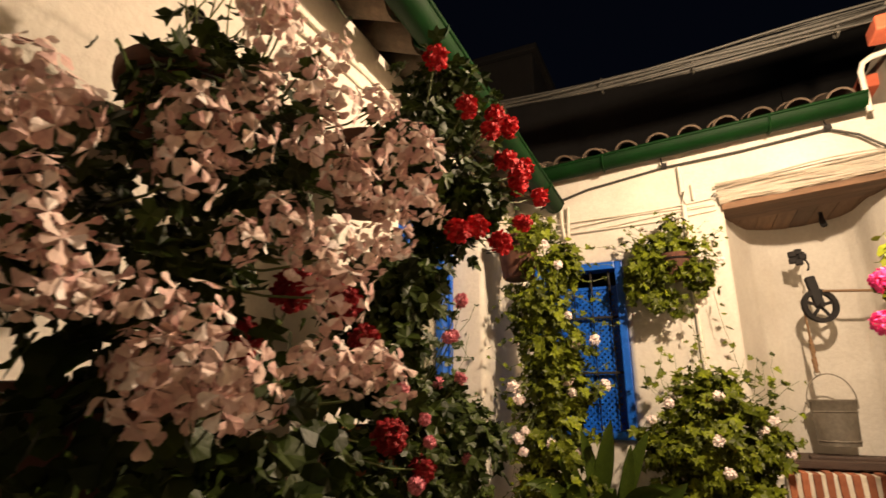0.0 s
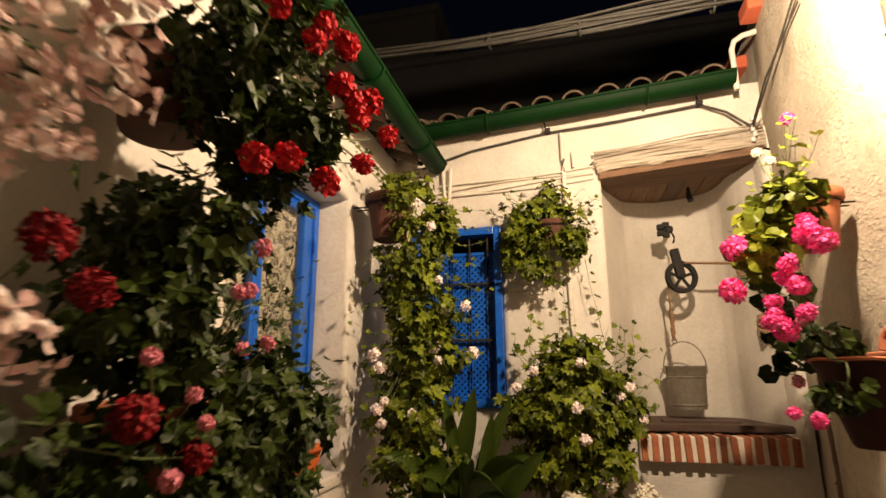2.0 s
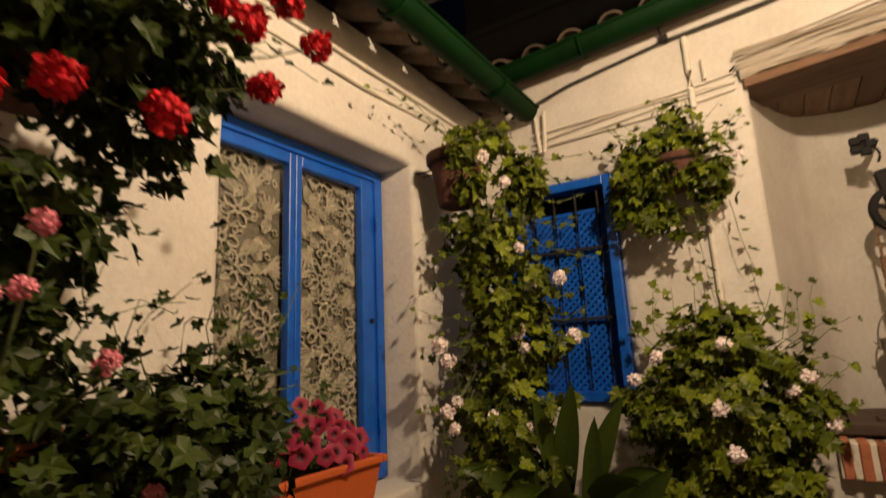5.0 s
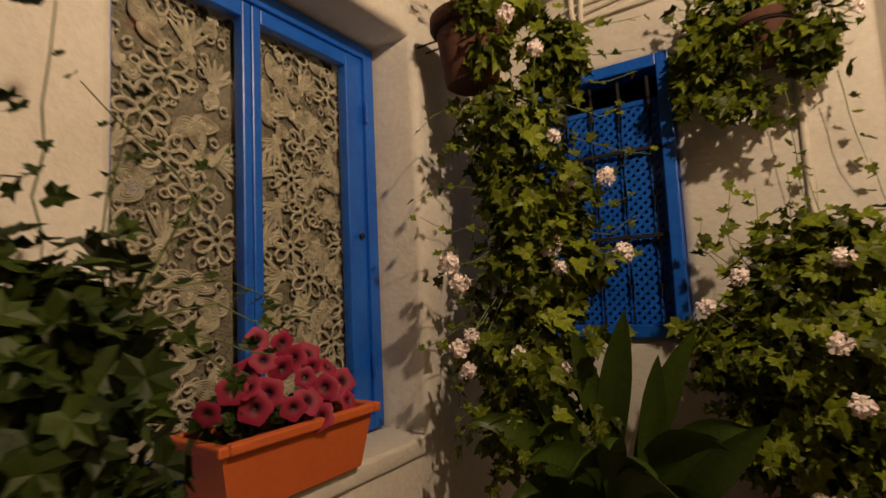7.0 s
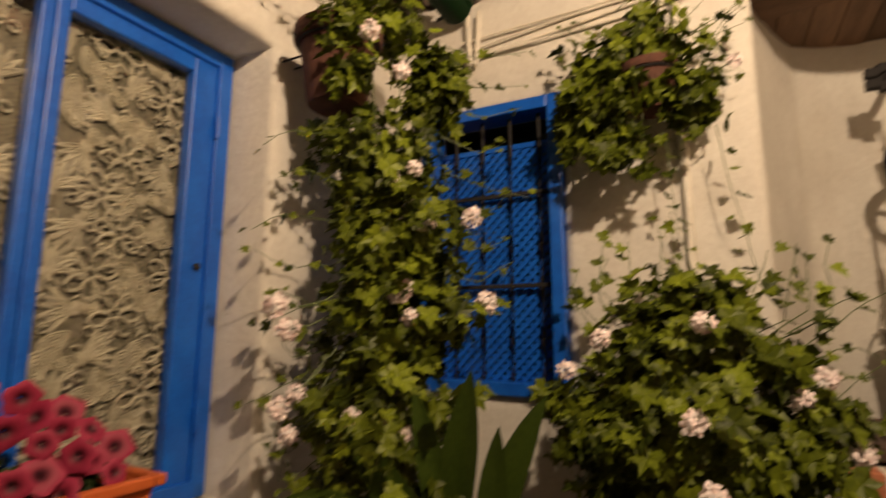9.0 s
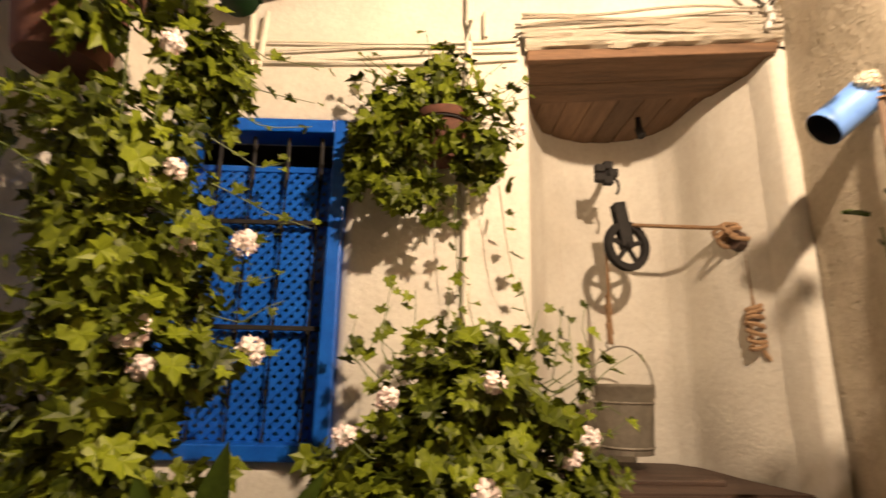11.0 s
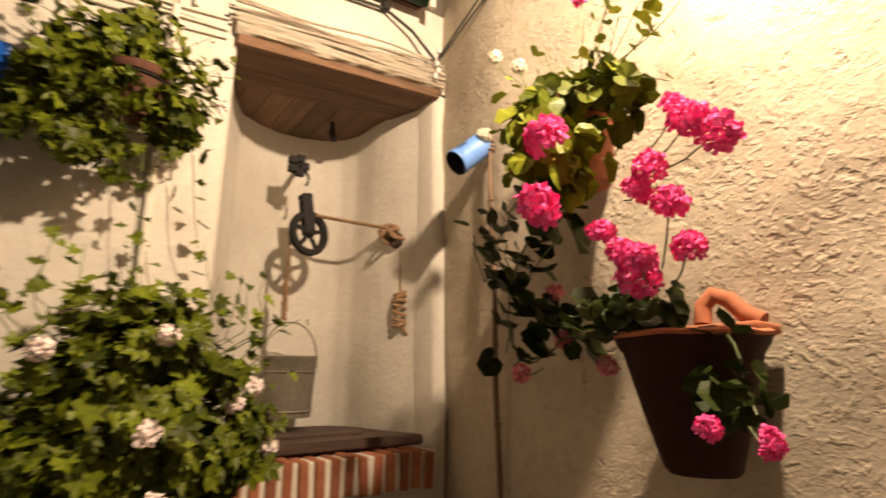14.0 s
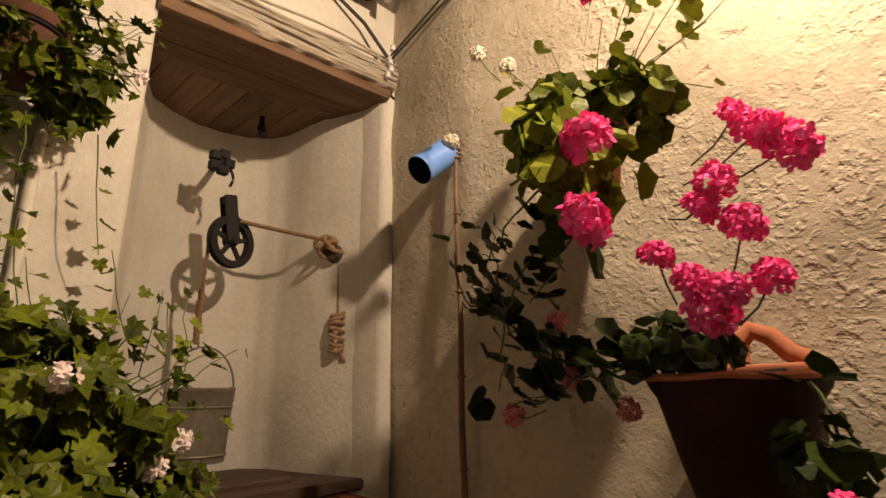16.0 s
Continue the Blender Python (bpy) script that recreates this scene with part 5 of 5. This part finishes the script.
    chunks.append(strand(rs, [(-1.18, min(y, 2.95), 1.36), (-1.14 + rs.uniform(-0.1, 0.06), y + rs.uniform(-0.1, 0.1), 1.52 + rs.uniform(-0.05, 0.08)), (-1.14 + rs.uniform(-0.12, 0.1), y + rs.uniform(-0.05, 0.15), 1.66 + rs.uniform(-0.12, 0.12))], 0.055, IVY, 0.048, stems))
for k in range(4):
    chunks.append(strand(rs, [(-1.16, 2.9, 1.38), (-1.12, 3.08, 1.42 - 0.05 * k), (-1.14, 3.28 - 0.04 * k, 1.36 - 0.04 * k)], 0.05, IVY, 0.05, stems))
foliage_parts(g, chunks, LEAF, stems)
put_heads(g, H_ROSE, [(-0.95, 2.14, 1.42), (-0.95, 2.26, 1.35), (-0.97, 2.33, 1.29), (-0.92, 2.37, 1.57), (-0.90, 2.38, 1.67), (-0.95, 2.22, 1.20), (-0.92, 2.33, 1.56), (-1.05, 2.55, 1.45), (-0.96, 2.52, 1.46), (-0.98, 2.62, 1.22)], rs, 0.55, (0.7, -0.3, 0.4), (-1.15, 2.4, 1.3))

# ivy column in the corner
rs = np.random.RandomState(4)
g = thing("climbing_ivy_geranium", "tall curtain of ivy geranium with blush flowers, hanging in the corner", "potted plant")
pot_parts(g, (-1.27, 4.24, 2.16), 0.145, 0.27, OLDCLAY, wall=(FACE_L, 4.24))
stems = bmesh.new()
col = [((-1.22, 4.40, 2.54), (0.20, 0.20, 0.11), 190), ((-1.04, 4.50, 2.30), (0.15, 0.16, 0.20), 280), ((-1.18, 4.36, 2.00), (0.24, 0.28, 0.22), 420), ((-1.12, 4.38, 1.72), (0.27, 0.30, 0.22), 460), ((-1.20, 4.16, 2.40), (0.15, 0.13, 0.07), 95), ((-1.14, 4.14, 2.22), (0.10, 0.08, 0.10), 45),
       ((-1.10, 4.36, 1.45), (0.29, 0.30, 0.22), 480), ((-1.12, 4.30, 1.18), (0.29, 0.30, 0.22), 460), ((-1.12, 4.28, 0.92), (0.27, 0.28, 0.22), 330)]
chunks = [blob_leaves(rs, [(c, r, n) for c, r, n in col], IVY, 0.064)]
for k in range(12):
    z = 2.05 - 0.10 * k
    chunks.append(strand(rs, [(-1.2, 4.30, z), (-1.30, 4.10 + rs.uniform(-0.05, 0.05), z + rs.uniform(-0.1, 0.1)), (-1.34 + rs.uniform(-0.05, 0.1), 3.98 + rs.uniform(-0.08, 0.1), z + rs.uniform(-0.12, 0.06))], 0.05, IVY, 0.056, stems))
for k in range(9):
    z = 2.45 - 0.12 * k
    chunks.append(strand(rs, [(-1.0, 4.50, z), (-0.90, 4.58, z - 0.04), (-0.80 + rs.uniform(-0.06, 0.1), 4.66, z + rs.uniform(-0.10, 0.05))], 0.05, IVY, 0.056, stems))
for y in (3.70, 3.85, 4.0):
    chunks.append(strand(rs, [(-1.3, 4.28, 2.52), (-1.32, y + 0.2, 2.60), (-1.36, y, 2.63 + 0.03 * math.sin(y * 20))], 0.06, IVY, 0.050, stems))
foliage_parts(g, chunks, IVYLEAF, stems)
put_heads(g, H_BLUSH, [(-1.03, 4.22, 1.88), (-0.97, 4.26, 1.91), (-0.94, 4.29, 1.73), (-0.85, 4.42, 1.77), (-1.0, 4.24, 1.55), (-0.98, 4.26, 1.45), (-0.87, 4.38, 1.45), (-0.81, 4.44, 1.50), (-1.26, 4.0, 1.48), (-1.23, 4.02, 1.41),
                       (-1.21, 4.04, 1.24), (-1.24, 4.01, 1.20), (-1.22, 4.03, 1.13), (-1.09, 4.14, 1.17), (-1.02, 4.2, 1.17), (-0.96, 4.24, 1.11), (-1.08, 4.16, 2.35), (-1.01, 4.24, 2.23), (-0.99, 4.22, 1.52)], rs, 0.92, (0.5, -0.7, 0.3), (-1.15, 4.38, 1.6))

# hanging plant beside the grilled window
rs = np.random.RandomState(5)
g = thing("hanging_ivy_geranium", "bushy ivy geranium in a clay pot hung on the wall", "potted plant")
pot_parts(g, (-0.33, 4.87, 2.20), 0.10, 0.18, OLDCLAY, wall=(-0.34, FACE_B))
stems = bmesh.new()
chunks = [blob_leaves(rs, [((-0.38, 4.84, 2.46), (0.26, 0.12, 0.09), 120), ((-0.50, 4.82, 2.28), (0.13, 0.13, 0.18), 150), ((-0.20, 4.83, 2.24), (0.12, 0.13, 0.16), 110), ((-0.44, 4.80, 2.06), (0.15, 0.10, 0.11), 90), ((-0.40, 4.72, 2.26), (0.11, 0.04, 0.10), 26), ((-0.30, 4.86, 2.60), (0.10, 0.08, 0.08), 30), ((-0.60, 4.85, 2.24), (0.09, 0.07, 0.20), 95)], IVY, 0.068)]
for k in range(26):
    a = rs.uniform(-0.5, 3.6)
    e = (-0.36 + 0.34 * math.cos(a), 4.84 + rs.uniform(-0.06, 0.05), 2.40 + 0.28 * abs(math.sin(a)) * (1 if k % 3 else -1.4))
    chunks.append(strand(rs, [(-0.36, 4.85, 2.42), (-0.36 + 0.2 * math.cos(a), 4.83, 2.40 + 0.14 * math.sin(a)), e], 0.05, IVY, 0.056, stems))
for k in range(2):
    x = -0.30 + 0.17 * k
    chunks.append(strand(rs, [(x, 4.83, 2.1), (x + 0.02, 4.84, 1.95), (x + rs.uniform(-0.05, 0.08), 4.88, 1.72 + rs.uniform(-0.1, 0.08))], 0.075, IVY, 0.074, stems))
foliage_parts(g, chunks, IVYLEAF, stems)
put_heads(g, H_BLUSH[:1], [(-0.06, 4.80, 2.30)], rs, 0.7, (0.3, -0.8, 0.3), (-0.3, 4.85, 2.35))

# the big bush in front of the end wall
rs = np.random.RandomState(6)
g = thing("ivy_geranium_bush", "large round ivy geranium bush with a few blush flowers", "potted plant")
pot_parts(g, (-0.26, 4.60, 0.0), 0.24, 0.62, TERRA, bracket=False)
stems = bmesh.new()
chunks = [blob_leaves(rs, [((-0.22, 4.62, 1.50), (0.24, 0.14, 0.12), 150), ((-0.24, 4.58, 1.36), (0.30, 0.22, 0.17), 560), ((-0.28, 4.54, 1.14), (0.37, 0.26, 0.20), 820), ((-0.04, 4.58, 1.14), (0.20, 0.20, 0.18), 360), ((-0.30, 4.56, 0.88), (0.32, 0.24, 0.22), 560), ((-0.50, 4.60, 1.16), (0.18, 0.2, 0.18), 300), ((-0.10, 4.52, 0.92), (0.18, 0.18, 0.18), 280)], IVY, 0.064)]
for k in range(15):
    x = -0.60 + 0.050 * k
    chunks.append(strand(rs, [(-0.26 + (x + 0.26) * 0.6, 4.6, 1.38), (x, 4.62, 1.50 + rs.uniform(-0.06, 0.04)), (x + rs.uniform(-0.06, 0.08), 4.68 + rs.uniform(-0.06, 0.08), 1.60 + rs.uniform(-0.12, 0.24) * (1 - abs(x + 0.2)))], 0.055, IVY, 0.064, stems))
for k in range(7):
    z = 1.50 - 0.06 * k
    chunks.append(strand(rs, [(0.0, 4.6, z - 0.1), (0.10, 4.6, z - 0.02), (0.20 + rs.uniform(-0.05, 0.04), 4.62, z + rs.uniform(-0.04, 0.08))], 0.045, IVY, 0.058, stems))
foliage_parts(g, chunks, IVYLEAF, stems)
put_heads(g, H_BLUSH, [(-0.20, 4.40, 1.43), (0.0, 4.46, 1.25), (-0.23, 4.30, 1.20), (-0.46, 4.42, 1.39), (-0.56, 4.44, 1.30), (-0.20, 4.30, 1.04), (0.11, 4.48, 1.13), (0.06, 4.50, 1.30)], rs, 0.82, (0.2, -0.8, 0.4), (-0.25, 4.6, 1.15))
put_heads(g, H_CREAM, [(-0.10, 4.42, 0.82), (0.09, 4.46, 0.74), (-0.27, 4.38, 0.70)], rs, 1.0, (0.2, -0.6, 0.7), (-0.2, 4.6, 0.7))

# aspidistra between them
rs = np.random.RandomState(7)
g = thing("aspidistra", "aspidistra with long dark green blades in a floor pot", "potted plant")
pot_parts(g, (-0.86, 4.34, 0.0), 0.22, 0.52, TERRA, bracket=False)


def blade(root, tip, bend, width):
    """A long pointed leaf, folded along its middle."""
    bm = bmesh.new()
    root, tip = Vector(root), Vector(tip)
    mid = root.lerp(tip, 0.55) + Vector(bend)
    side0 = (tip - root).cross(Vector((0.35, -0.75, 0.4))).normalized()
    rows = []
    for i in range(13):
        s = i / 12
        p = root * (1 - s) ** 2 + mid * (2 * s * (1 - s)) + tip * s * s
        d = (mid - root) * (1 - s) + (tip - mid) * s
        n = side0.cross(d).normalized()
        w = width * (0.10 + 0.90 * math.sin(min(1.0, s * 1.25 + 0.02) * math.pi * 0.5) ** 1.5) * (1 - s ** 3.2) * (1.0 if s > 0.2 else 0.45 + s * 2.7)
        rows.append([bm.verts.new(p - side0 * w + n * w * 0.3), bm.verts.new(p - side0 * w * 0.5 + n * w * 0.10), bm.verts.new(p), bm.verts.new(p + side0 * w * 0.5 + n * w * 0.10), bm.verts.new(p + side0 * w + n * w * 0.3)])
    for a, b in zip(rows, rows[1:]):
        for j in range(4):
            bm.faces.new((a[j], a[j + 1], b[j + 1], b[j]))
    return bm


tips = [(-0.76, 4.22, 1.31), (-0.57, 4.28, 1.25), (-0.93, 4.20, 1.26), (-0.66, 4.16, 1.18), (-1.05, 4.06, 1.16), (-0.48, 4.10, 0.94), (-0.64, 3.98, 0.88), (-1.00, 3.92, 0.88), (-1.22, 3.98, 0.96), (-0.40, 4.20, 1.00)]
for k in range(26):
    t = Vector(tips[k % 10])
    if k >= 10:
        an, ra = rs.uniform(-2.9, 0.2), rs.uniform(0.26, 0.46)
        t = Vector((-0.86 + ra * math.cos(an), 4.30 + ra * math.sin(an), rs.uniform(0.62, 0.98)))
    r0 = (-0.86 + rs.uniform(-0.10, 0.10), 4.34 + rs.uniform(-0.10, 0.10), 0.46)
    lift = 0.34 if t.z < 1.0 else 0.12
    part("leaf", blade(r0, t, (rs.uniform(-0.04, 0.04), rs.uniform(-0.04, 0.02), lift), rs.uniform(0.052, 0.070)), BLADE, g, smooth=True)

# window box with petunias
rs = np.random.RandomState(8)
g = thing("window_box", "orange plastic window box of crimson petunias on the sill", "flower box")
bm = bmesh.new()


def trough(bm, y0, y1, x0, x1, z0, z1, t):
    lo = 0.035
    a = [(x0 + lo * 0.6, y0 + lo, z0), (x1 - lo * 0.6, y0 + lo, z0), (x1 - lo * 0.6, y1 - lo, z0), (x0 + lo * 0.6, y1 - lo, z0)]
    b = [(x0, y0, z1), (x1, y0, z1), (x1, y1, z1), (x0, y1, z1)]
    c = [(x0 + t, y0 + t, z1), (x1 - t, y0 + t, z1), (x1 - t, y1 - t, z1), (x0 + t, y1 - t, z1)]
    d = [(x0 + t, y0 + t, z1 - 0.035), (x1 - t, y0 + t, z1 - 0.035), (x1 - t, y1 - t, z1 - 0.035), (x0 + t, y1 - t, z1 - 0.035)]
    rings = [[bm.verts.new(p) for p in q] for q in (a, b, c, d)]
    bm.faces.new(rings[0][::-1])
    for p, q in zip(rings, rings[1:]):
        for j in range(4):
            bm.faces.new((p[j], p[(j + 1) % 4], q[(j + 1) % 4], q[j]))
    return bm


trough(bm, 3.285, 3.800, -1.635, -1.435, 0.872, 1.035, 0.014)
part("trough", bm, ORANGE, g)
bm = bmesh.new()
for a, b in (((-1.655, 3.265, 1.028), (-1.415, 3.295, 1.056)), ((-1.655, 3.790, 1.028), (-1.415, 3.820, 1.056)), ((-1.655, 3.296, 1.028), (-1.628, 3.789, 1.056)), ((-1.442, 3.296, 1.028), (-1.415, 3.789, 1.056))):
    box(bm, a, b, 0.006)
part("rim", bm, ORANGE, g)
bm = bmesh.new()
box(bm, (-1.62, 3.30, 0.99), (-1.45, 3.785, 1.012))
part("soil", bm, SOIL, g)
chunks = [blob_leaves(rs, [((-1.53, 3.42, 1.09), (0.09, 0.17, 0.07), 110), ((-1.53, 3.62, 1.07), (0.09, 0.15, 0.06), 100)], ROUND, 0.035)]
foliage_parts(g, chunks, LEAF)
bm = bmesh.new()
rings = []
for k, (r, z) in enumerate(((0.002, -0.012), (0.006, -0.004), (0.014, 0.0), (0.026, 0.003), (0.036, -0.001))):
    ring_v = []
    for j in range(20):
        a = 2 * math.pi * j / 20
        w = 1 + (0.10 * math.cos(5 * a) if k >= 3 else 0)
        ring_v.append(bm.verts.new((r * w * math.cos(a), r * w * math.sin(a), z + (0.003 * math.cos(10 * a) if k == 4 else 0))))
    rings.append(ring_v)
for a, b in zip(rings, rings[1:]):
    for j in range(20):
        bm.faces.new((a[j], a[(j + 1) % 20], b[(j + 1) % 20], b[j]))
H_PET = [link_mesh("petunia_flower", bm, PETUNIA, True)]
pets = [(-1.45, 3.26, 1.13), (-1.45, 3.37, 1.17), (-1.47, 3.43, 1.23), (-1.44, 3.42, 1.15), (-1.44, 3.54, 1.17), (-1.43, 3.49, 1.10), (-1.43, 3.58, 1.06), (-1.45, 3.62, 1.13), (-1.47, 3.59, 1.19), (-1.44, 3.70, 1.08),
        (-1.52, 3.45, 1.28), (-1.52, 3.53, 1.26), (-1.48, 3.66, 1.18), (-1.46, 3.33, 1.17), (-1.46, 3.48, 1.20), (-1.50, 3.55, 1.22), (-1.47, 3.66, 1.11), (-1.44, 3.38, 1.12), (-1.50, 3.40, 1.20), (-1.48, 3.72, 1.13), (-1.43, 3.54, 1.11), (-1.52, 3.62, 1.22)]
put_heads(g, H_PET, pets, rs, 1.0, (0.8, -0.55, 0.3), None, False)

# pots on the east wall
rs = np.random.RandomState(9)
g = thing("pink_geranium", "pink geranium with bright leaves in a clay pot on the wall", "potted plant", "pink geraniums on the rough wall")
pot_parts(g, (0.80, 3.86, 1.89), 0.13, 0.25, TERRA, wall=(right_face(3.86), 3.86))
stems = bmesh.new()
chunks = [blob_leaves(rs, [((0.70, 3.82, 2.14), (0.13, 0.16, 0.10), 46), ((0.68, 3.68, 2.06), (0.10, 0.15, 0.12), 40)], ROUND, 0.074)]
foliage_parts(g, chunks, IVYLEAF)
chunks = [blob_leaves(rs, [((0.60, 3.84, 2.02), (0.12, 0.13, 0.14), 90), ((0.56, 3.76, 1.88), (0.12, 0.12, 0.13), 70)], ROUND, 0.072)]
for e in ((0.62, 3.46, 2.14), (0.62, 3.56, 2.22), (0.66, 3.70, 2.30), (0.64, 3.84, 2.28), (0.66, 3.52, 2.26), (0.60, 3.95, 2.24), (0.58, 3.60, 2.12), (0.70, 3.42, 2.24), (0.72, 3.64, 2.40), (0.66, 3.60, 2.36), (0.68, 3.48, 2.02)):
    chunks.append(strand(rs, [(0.76, 3.80, 2.10), (0.69, (3.8 + e[1]) / 2, 2.14), e], 0.07, ROUND, 0.07, stems))
foliage_parts(g, chunks, LIMELEAF, stems)
put_heads(g, H_PINK, [(0.436, 3.66, 1.873), (0.405, 3.66, 1.70)], rs, 0.95, (-0.5, -0.6, 0.6), (0.66, 3.82, 1.95))
put_heads(g, H_PINK[:1], [(0.74, 3.76, 2.46)], rs, 0.7, (-0.4, -0.5, 0.7), (0.7, 3.8, 2.2))
put_heads(g, [H_CREAM[0]], [(0.74, 4.17, 2.47), (0.75, 4.06, 2.38)], rs, 0.42, (-0.4, -0.5, 0.8), (0.7, 3.9, 2.15))

g = thing("pink_geranium", "pink geranium trailing from a dark glazed conical wall pot", "potted plant", "pink geraniums on the rough wall")
GLAZE = surface("maroon_glazed_clay", (0.017, 0.007, 0.006), (0.044, 0.015, 0.013), 7, 0.65, bump=0.3, fine=50, depth=0.004)
GLAZE.node_tree.nodes["Principled BSDF"].inputs["Specular IOR Level"].default_value = 0.15
bm = bmesh.new()
lathe(bm, [(0, 0.05), (0.070, 0.05), (0.080, 0.062), (0.112, 0.17), (0.150, 0.31), (0.164, 0.330), (0.168, 0.342), (0.160, 0.350), (0.148, 0.345), (0.140, 0.315), (0, 0.31)], 30, (0.775, 3.55, 1.075))
wobble(bm, 0.003, 10, 4)
part("pot", bm, GLAZE, g, smooth=True)
bm = bmesh.new()
lathe(bm, [(0.157, 0.343), (0.170, 0.344), (0.171, 0.352), (0.162, 0.358), (0.151, 0.352), (0.157, 0.343)], 30, (0.775, 3.55, 1.075))
wobble(bm, 0.006, 16, 8)
part("rim", bm, TERRA, g, "chipped terracotta rim", smooth=True)
bm = bmesh.new()
tube(bm, [(0.84, 3.55, 1.455), (0.85, 3.55, 1.50), (0.855, 3.525, 1.525), (0.86, 3.49, 1.510), (0.86, 3.46, 1.475), (0.86, 3.42, 1.455)], 0.021, 10)
part("handle", bm, TERRA, g, "terracotta loop handle", smooth=True)
bm = bmesh.new()
box(bm, (0.80, 3.405, 1.428), (0.915, 3.60, 1.452), 0.008, 3)
wobble(bm, 0.008, 9, 2)
part("clay_shard", bm, TERRA, g, "broken terracotta piece on the rim", smooth=True)
bm = bmesh.new()
lathe(bm, [(0.145, 0.322), (0.08, 0.335), (0, 0.345)], 18, (0.775, 3.55, 1.075))
part("soil", bm, SOIL, g)
stems = bmesh.new()
chunks = [blob_leaves(rs, [((0.68, 3.62, 1.50), (0.12, 0.13, 0.06), 46), ((0.60, 3.40, 1.31), (0.07, 0.09, 0.08), 26)], ROUND, 0.062)]
vines = [((0.72, 3.66, 1.48), (0.70, 3.85, 1.45), (0.68, 4.04, 1.55), (0.68, 4.10, 1.85)), ((0.70, 3.70, 1.46), (0.69, 3.90, 1.40), (0.68, 4.05, 1.36)), ((0.70, 3.70, 1.47), (0.69, 3.92, 1.50), (0.68, 4.20, 1.66), (0.68, 4.23, 1.80)),
         ((0.70, 3.82, 1.80), (0.68, 3.95, 1.76), (0.67, 4.05, 1.60), (0.68, 4.08, 1.40)), ((0.68, 3.88, 1.92), (0.67, 4.02, 1.86), (0.68, 4.12, 1.70)), ((0.68, 3.80, 1.78), (0.68, 3.90, 1.70), (0.69, 3.98, 1.62)),
         ((0.66, 3.40, 1.42), (0.62, 3.37, 1.33), (0.58, 3.33, 1.27))]
for v in vines:
    chunks.append(strand(rs, v, 0.030, ROUND, 0.115, stems, 0.004))
foliage_parts(g, chunks, LEAF, stems)
put_heads(g, H_PINK, [(0.464, 3.453, 1.552), (0.52, 3.58, 1.64), (0.56, 3.44, 1.68), (0.56, 3.41, 1.58), (0.52, 3.50, 1.53), (0.50, 3.52, 1.58)], rs, 0.80, (-0.5, -0.5, 0.7), (0.66, 3.56, 1.50))
put_heads(g, H_PINK, [(0.552, 3.474, 1.764), (0.54, 3.50, 1.72), (0.625, 3.359, 1.823), (0.618, 3.44, 1.91), (0.60, 3.40, 1.86)], rs, 0.78, (-0.5, -0.5, 0.7), (0.74, 3.72, 1.84))
put_heads(g, H_PINK, [(0.457, 3.353, 1.253), (0.50, 3.28, 1.235)], rs, 0.52, (-0.6, -0.5, 0.4), (0.64, 3.42, 1.36))
put_heads(g, H_ROSE, [(0.75, 3.94, 1.57), (0.74, 3.90, 1.43), (0.75, 3.77, 1.36), (0.74, 4.08, 1.34)], rs, 0.95, (-0.6, -0.5, 0.2), (0.70, 3.8, 1.45))

# cane with a watering can on its tip
g = thing("watering_cane", "tall dry cane with a light blue tin tied at its top", "cane")
bm = bmesh.new()
tube(bm, [(0.975 + 0.004 * math.sin(i), 4.45 + 0.035 * i / 20, 0.0 + 2.36 * i / 20) for i in range(21)], 0.013, 8, 0.010)
part("pole", bm, CANE, g, smooth=True)
for k in range(7):
    bm = bmesh.new()
    z = 0.25 + 0.30 * k
    lathe(bm, [(0.0135, -0.005), (0.0165, 0), (0.0135, 0.005)], 8, (0.975, 4.45 + 0.035 * z / 2.36, z))
    part("node", bm, CANE, g)
ax0, ax1 = Vector((0.836, 4.545, 2.205)), Vector((0.967, 4.525, 2.315))
q = (ax1 - ax0).to_track_quat("Z", "Y").to_matrix().to_4x4()
ln = (ax1 - ax0).length
bm = bmesh.new()
lathe(bm, [(0.0560, 0.0), (0.058, 0.002), (0.0575, 0.010), (0.057, ln - 0.004), (0.059, ln), (0.0, ln)], 26)
bmesh.ops.transform(bm, matrix=Matrix.Translation(ax0) @ q, verts=bm.verts)
can = part("tin", bm, CANBLUE, g, "light blue enamelled tin", smooth=True)
bm = bmesh.new()
lathe(bm, [(0.0560, 0.0005), (0.0550, 0.003), (0.054, ln - 0.01), (0.0, ln - 0.012)], 26)
bmesh.ops.transform(bm, matrix=Matrix.Translation(ax0) @ q, verts=bm.verts)
part("inside", bm, CANDARK, can, "dark inside")
bm = bmesh.new()
for k in range(3):
    tube(bm, [(0.975 + 0.016 * math.cos(t), 4.484 + 0.018 * math.sin(t), 2.28 + 0.018 * k) for t in [2 * math.pi * i / 12 for i in range(13)]], 0.004, 5)
part("binding", bm, ROPE, g)
put_heads(g, [H_CREAM[0]], [(0.935, 4.47, 2.335)], np.random.RandomState(12), 0.55, (-0.5, -0.6, 0.5), None, False)

# two pipe stubs in the west wall
for y in (1.855, 1.905):
    bm = bmesh.new()
    lathe(bm, [(0.0, 0.0), (0.014, 0.0), (0.015, 0.02), (0.020, 0.02), (0.020, -0.03)], 14)
    bmesh.ops.rotate(bm, verts=bm.verts, matrix=Matrix.Rotation(math.pi / 2, 3, "Y"))
    bmesh.ops.translate(bm, verts=bm.verts, vec=(FACE_L + 0.005, y, 2.445))
    tagged(part("pipe_stub", bm, IRON), "small black pipe end in the white wall", "pipe", "pipe stubs")
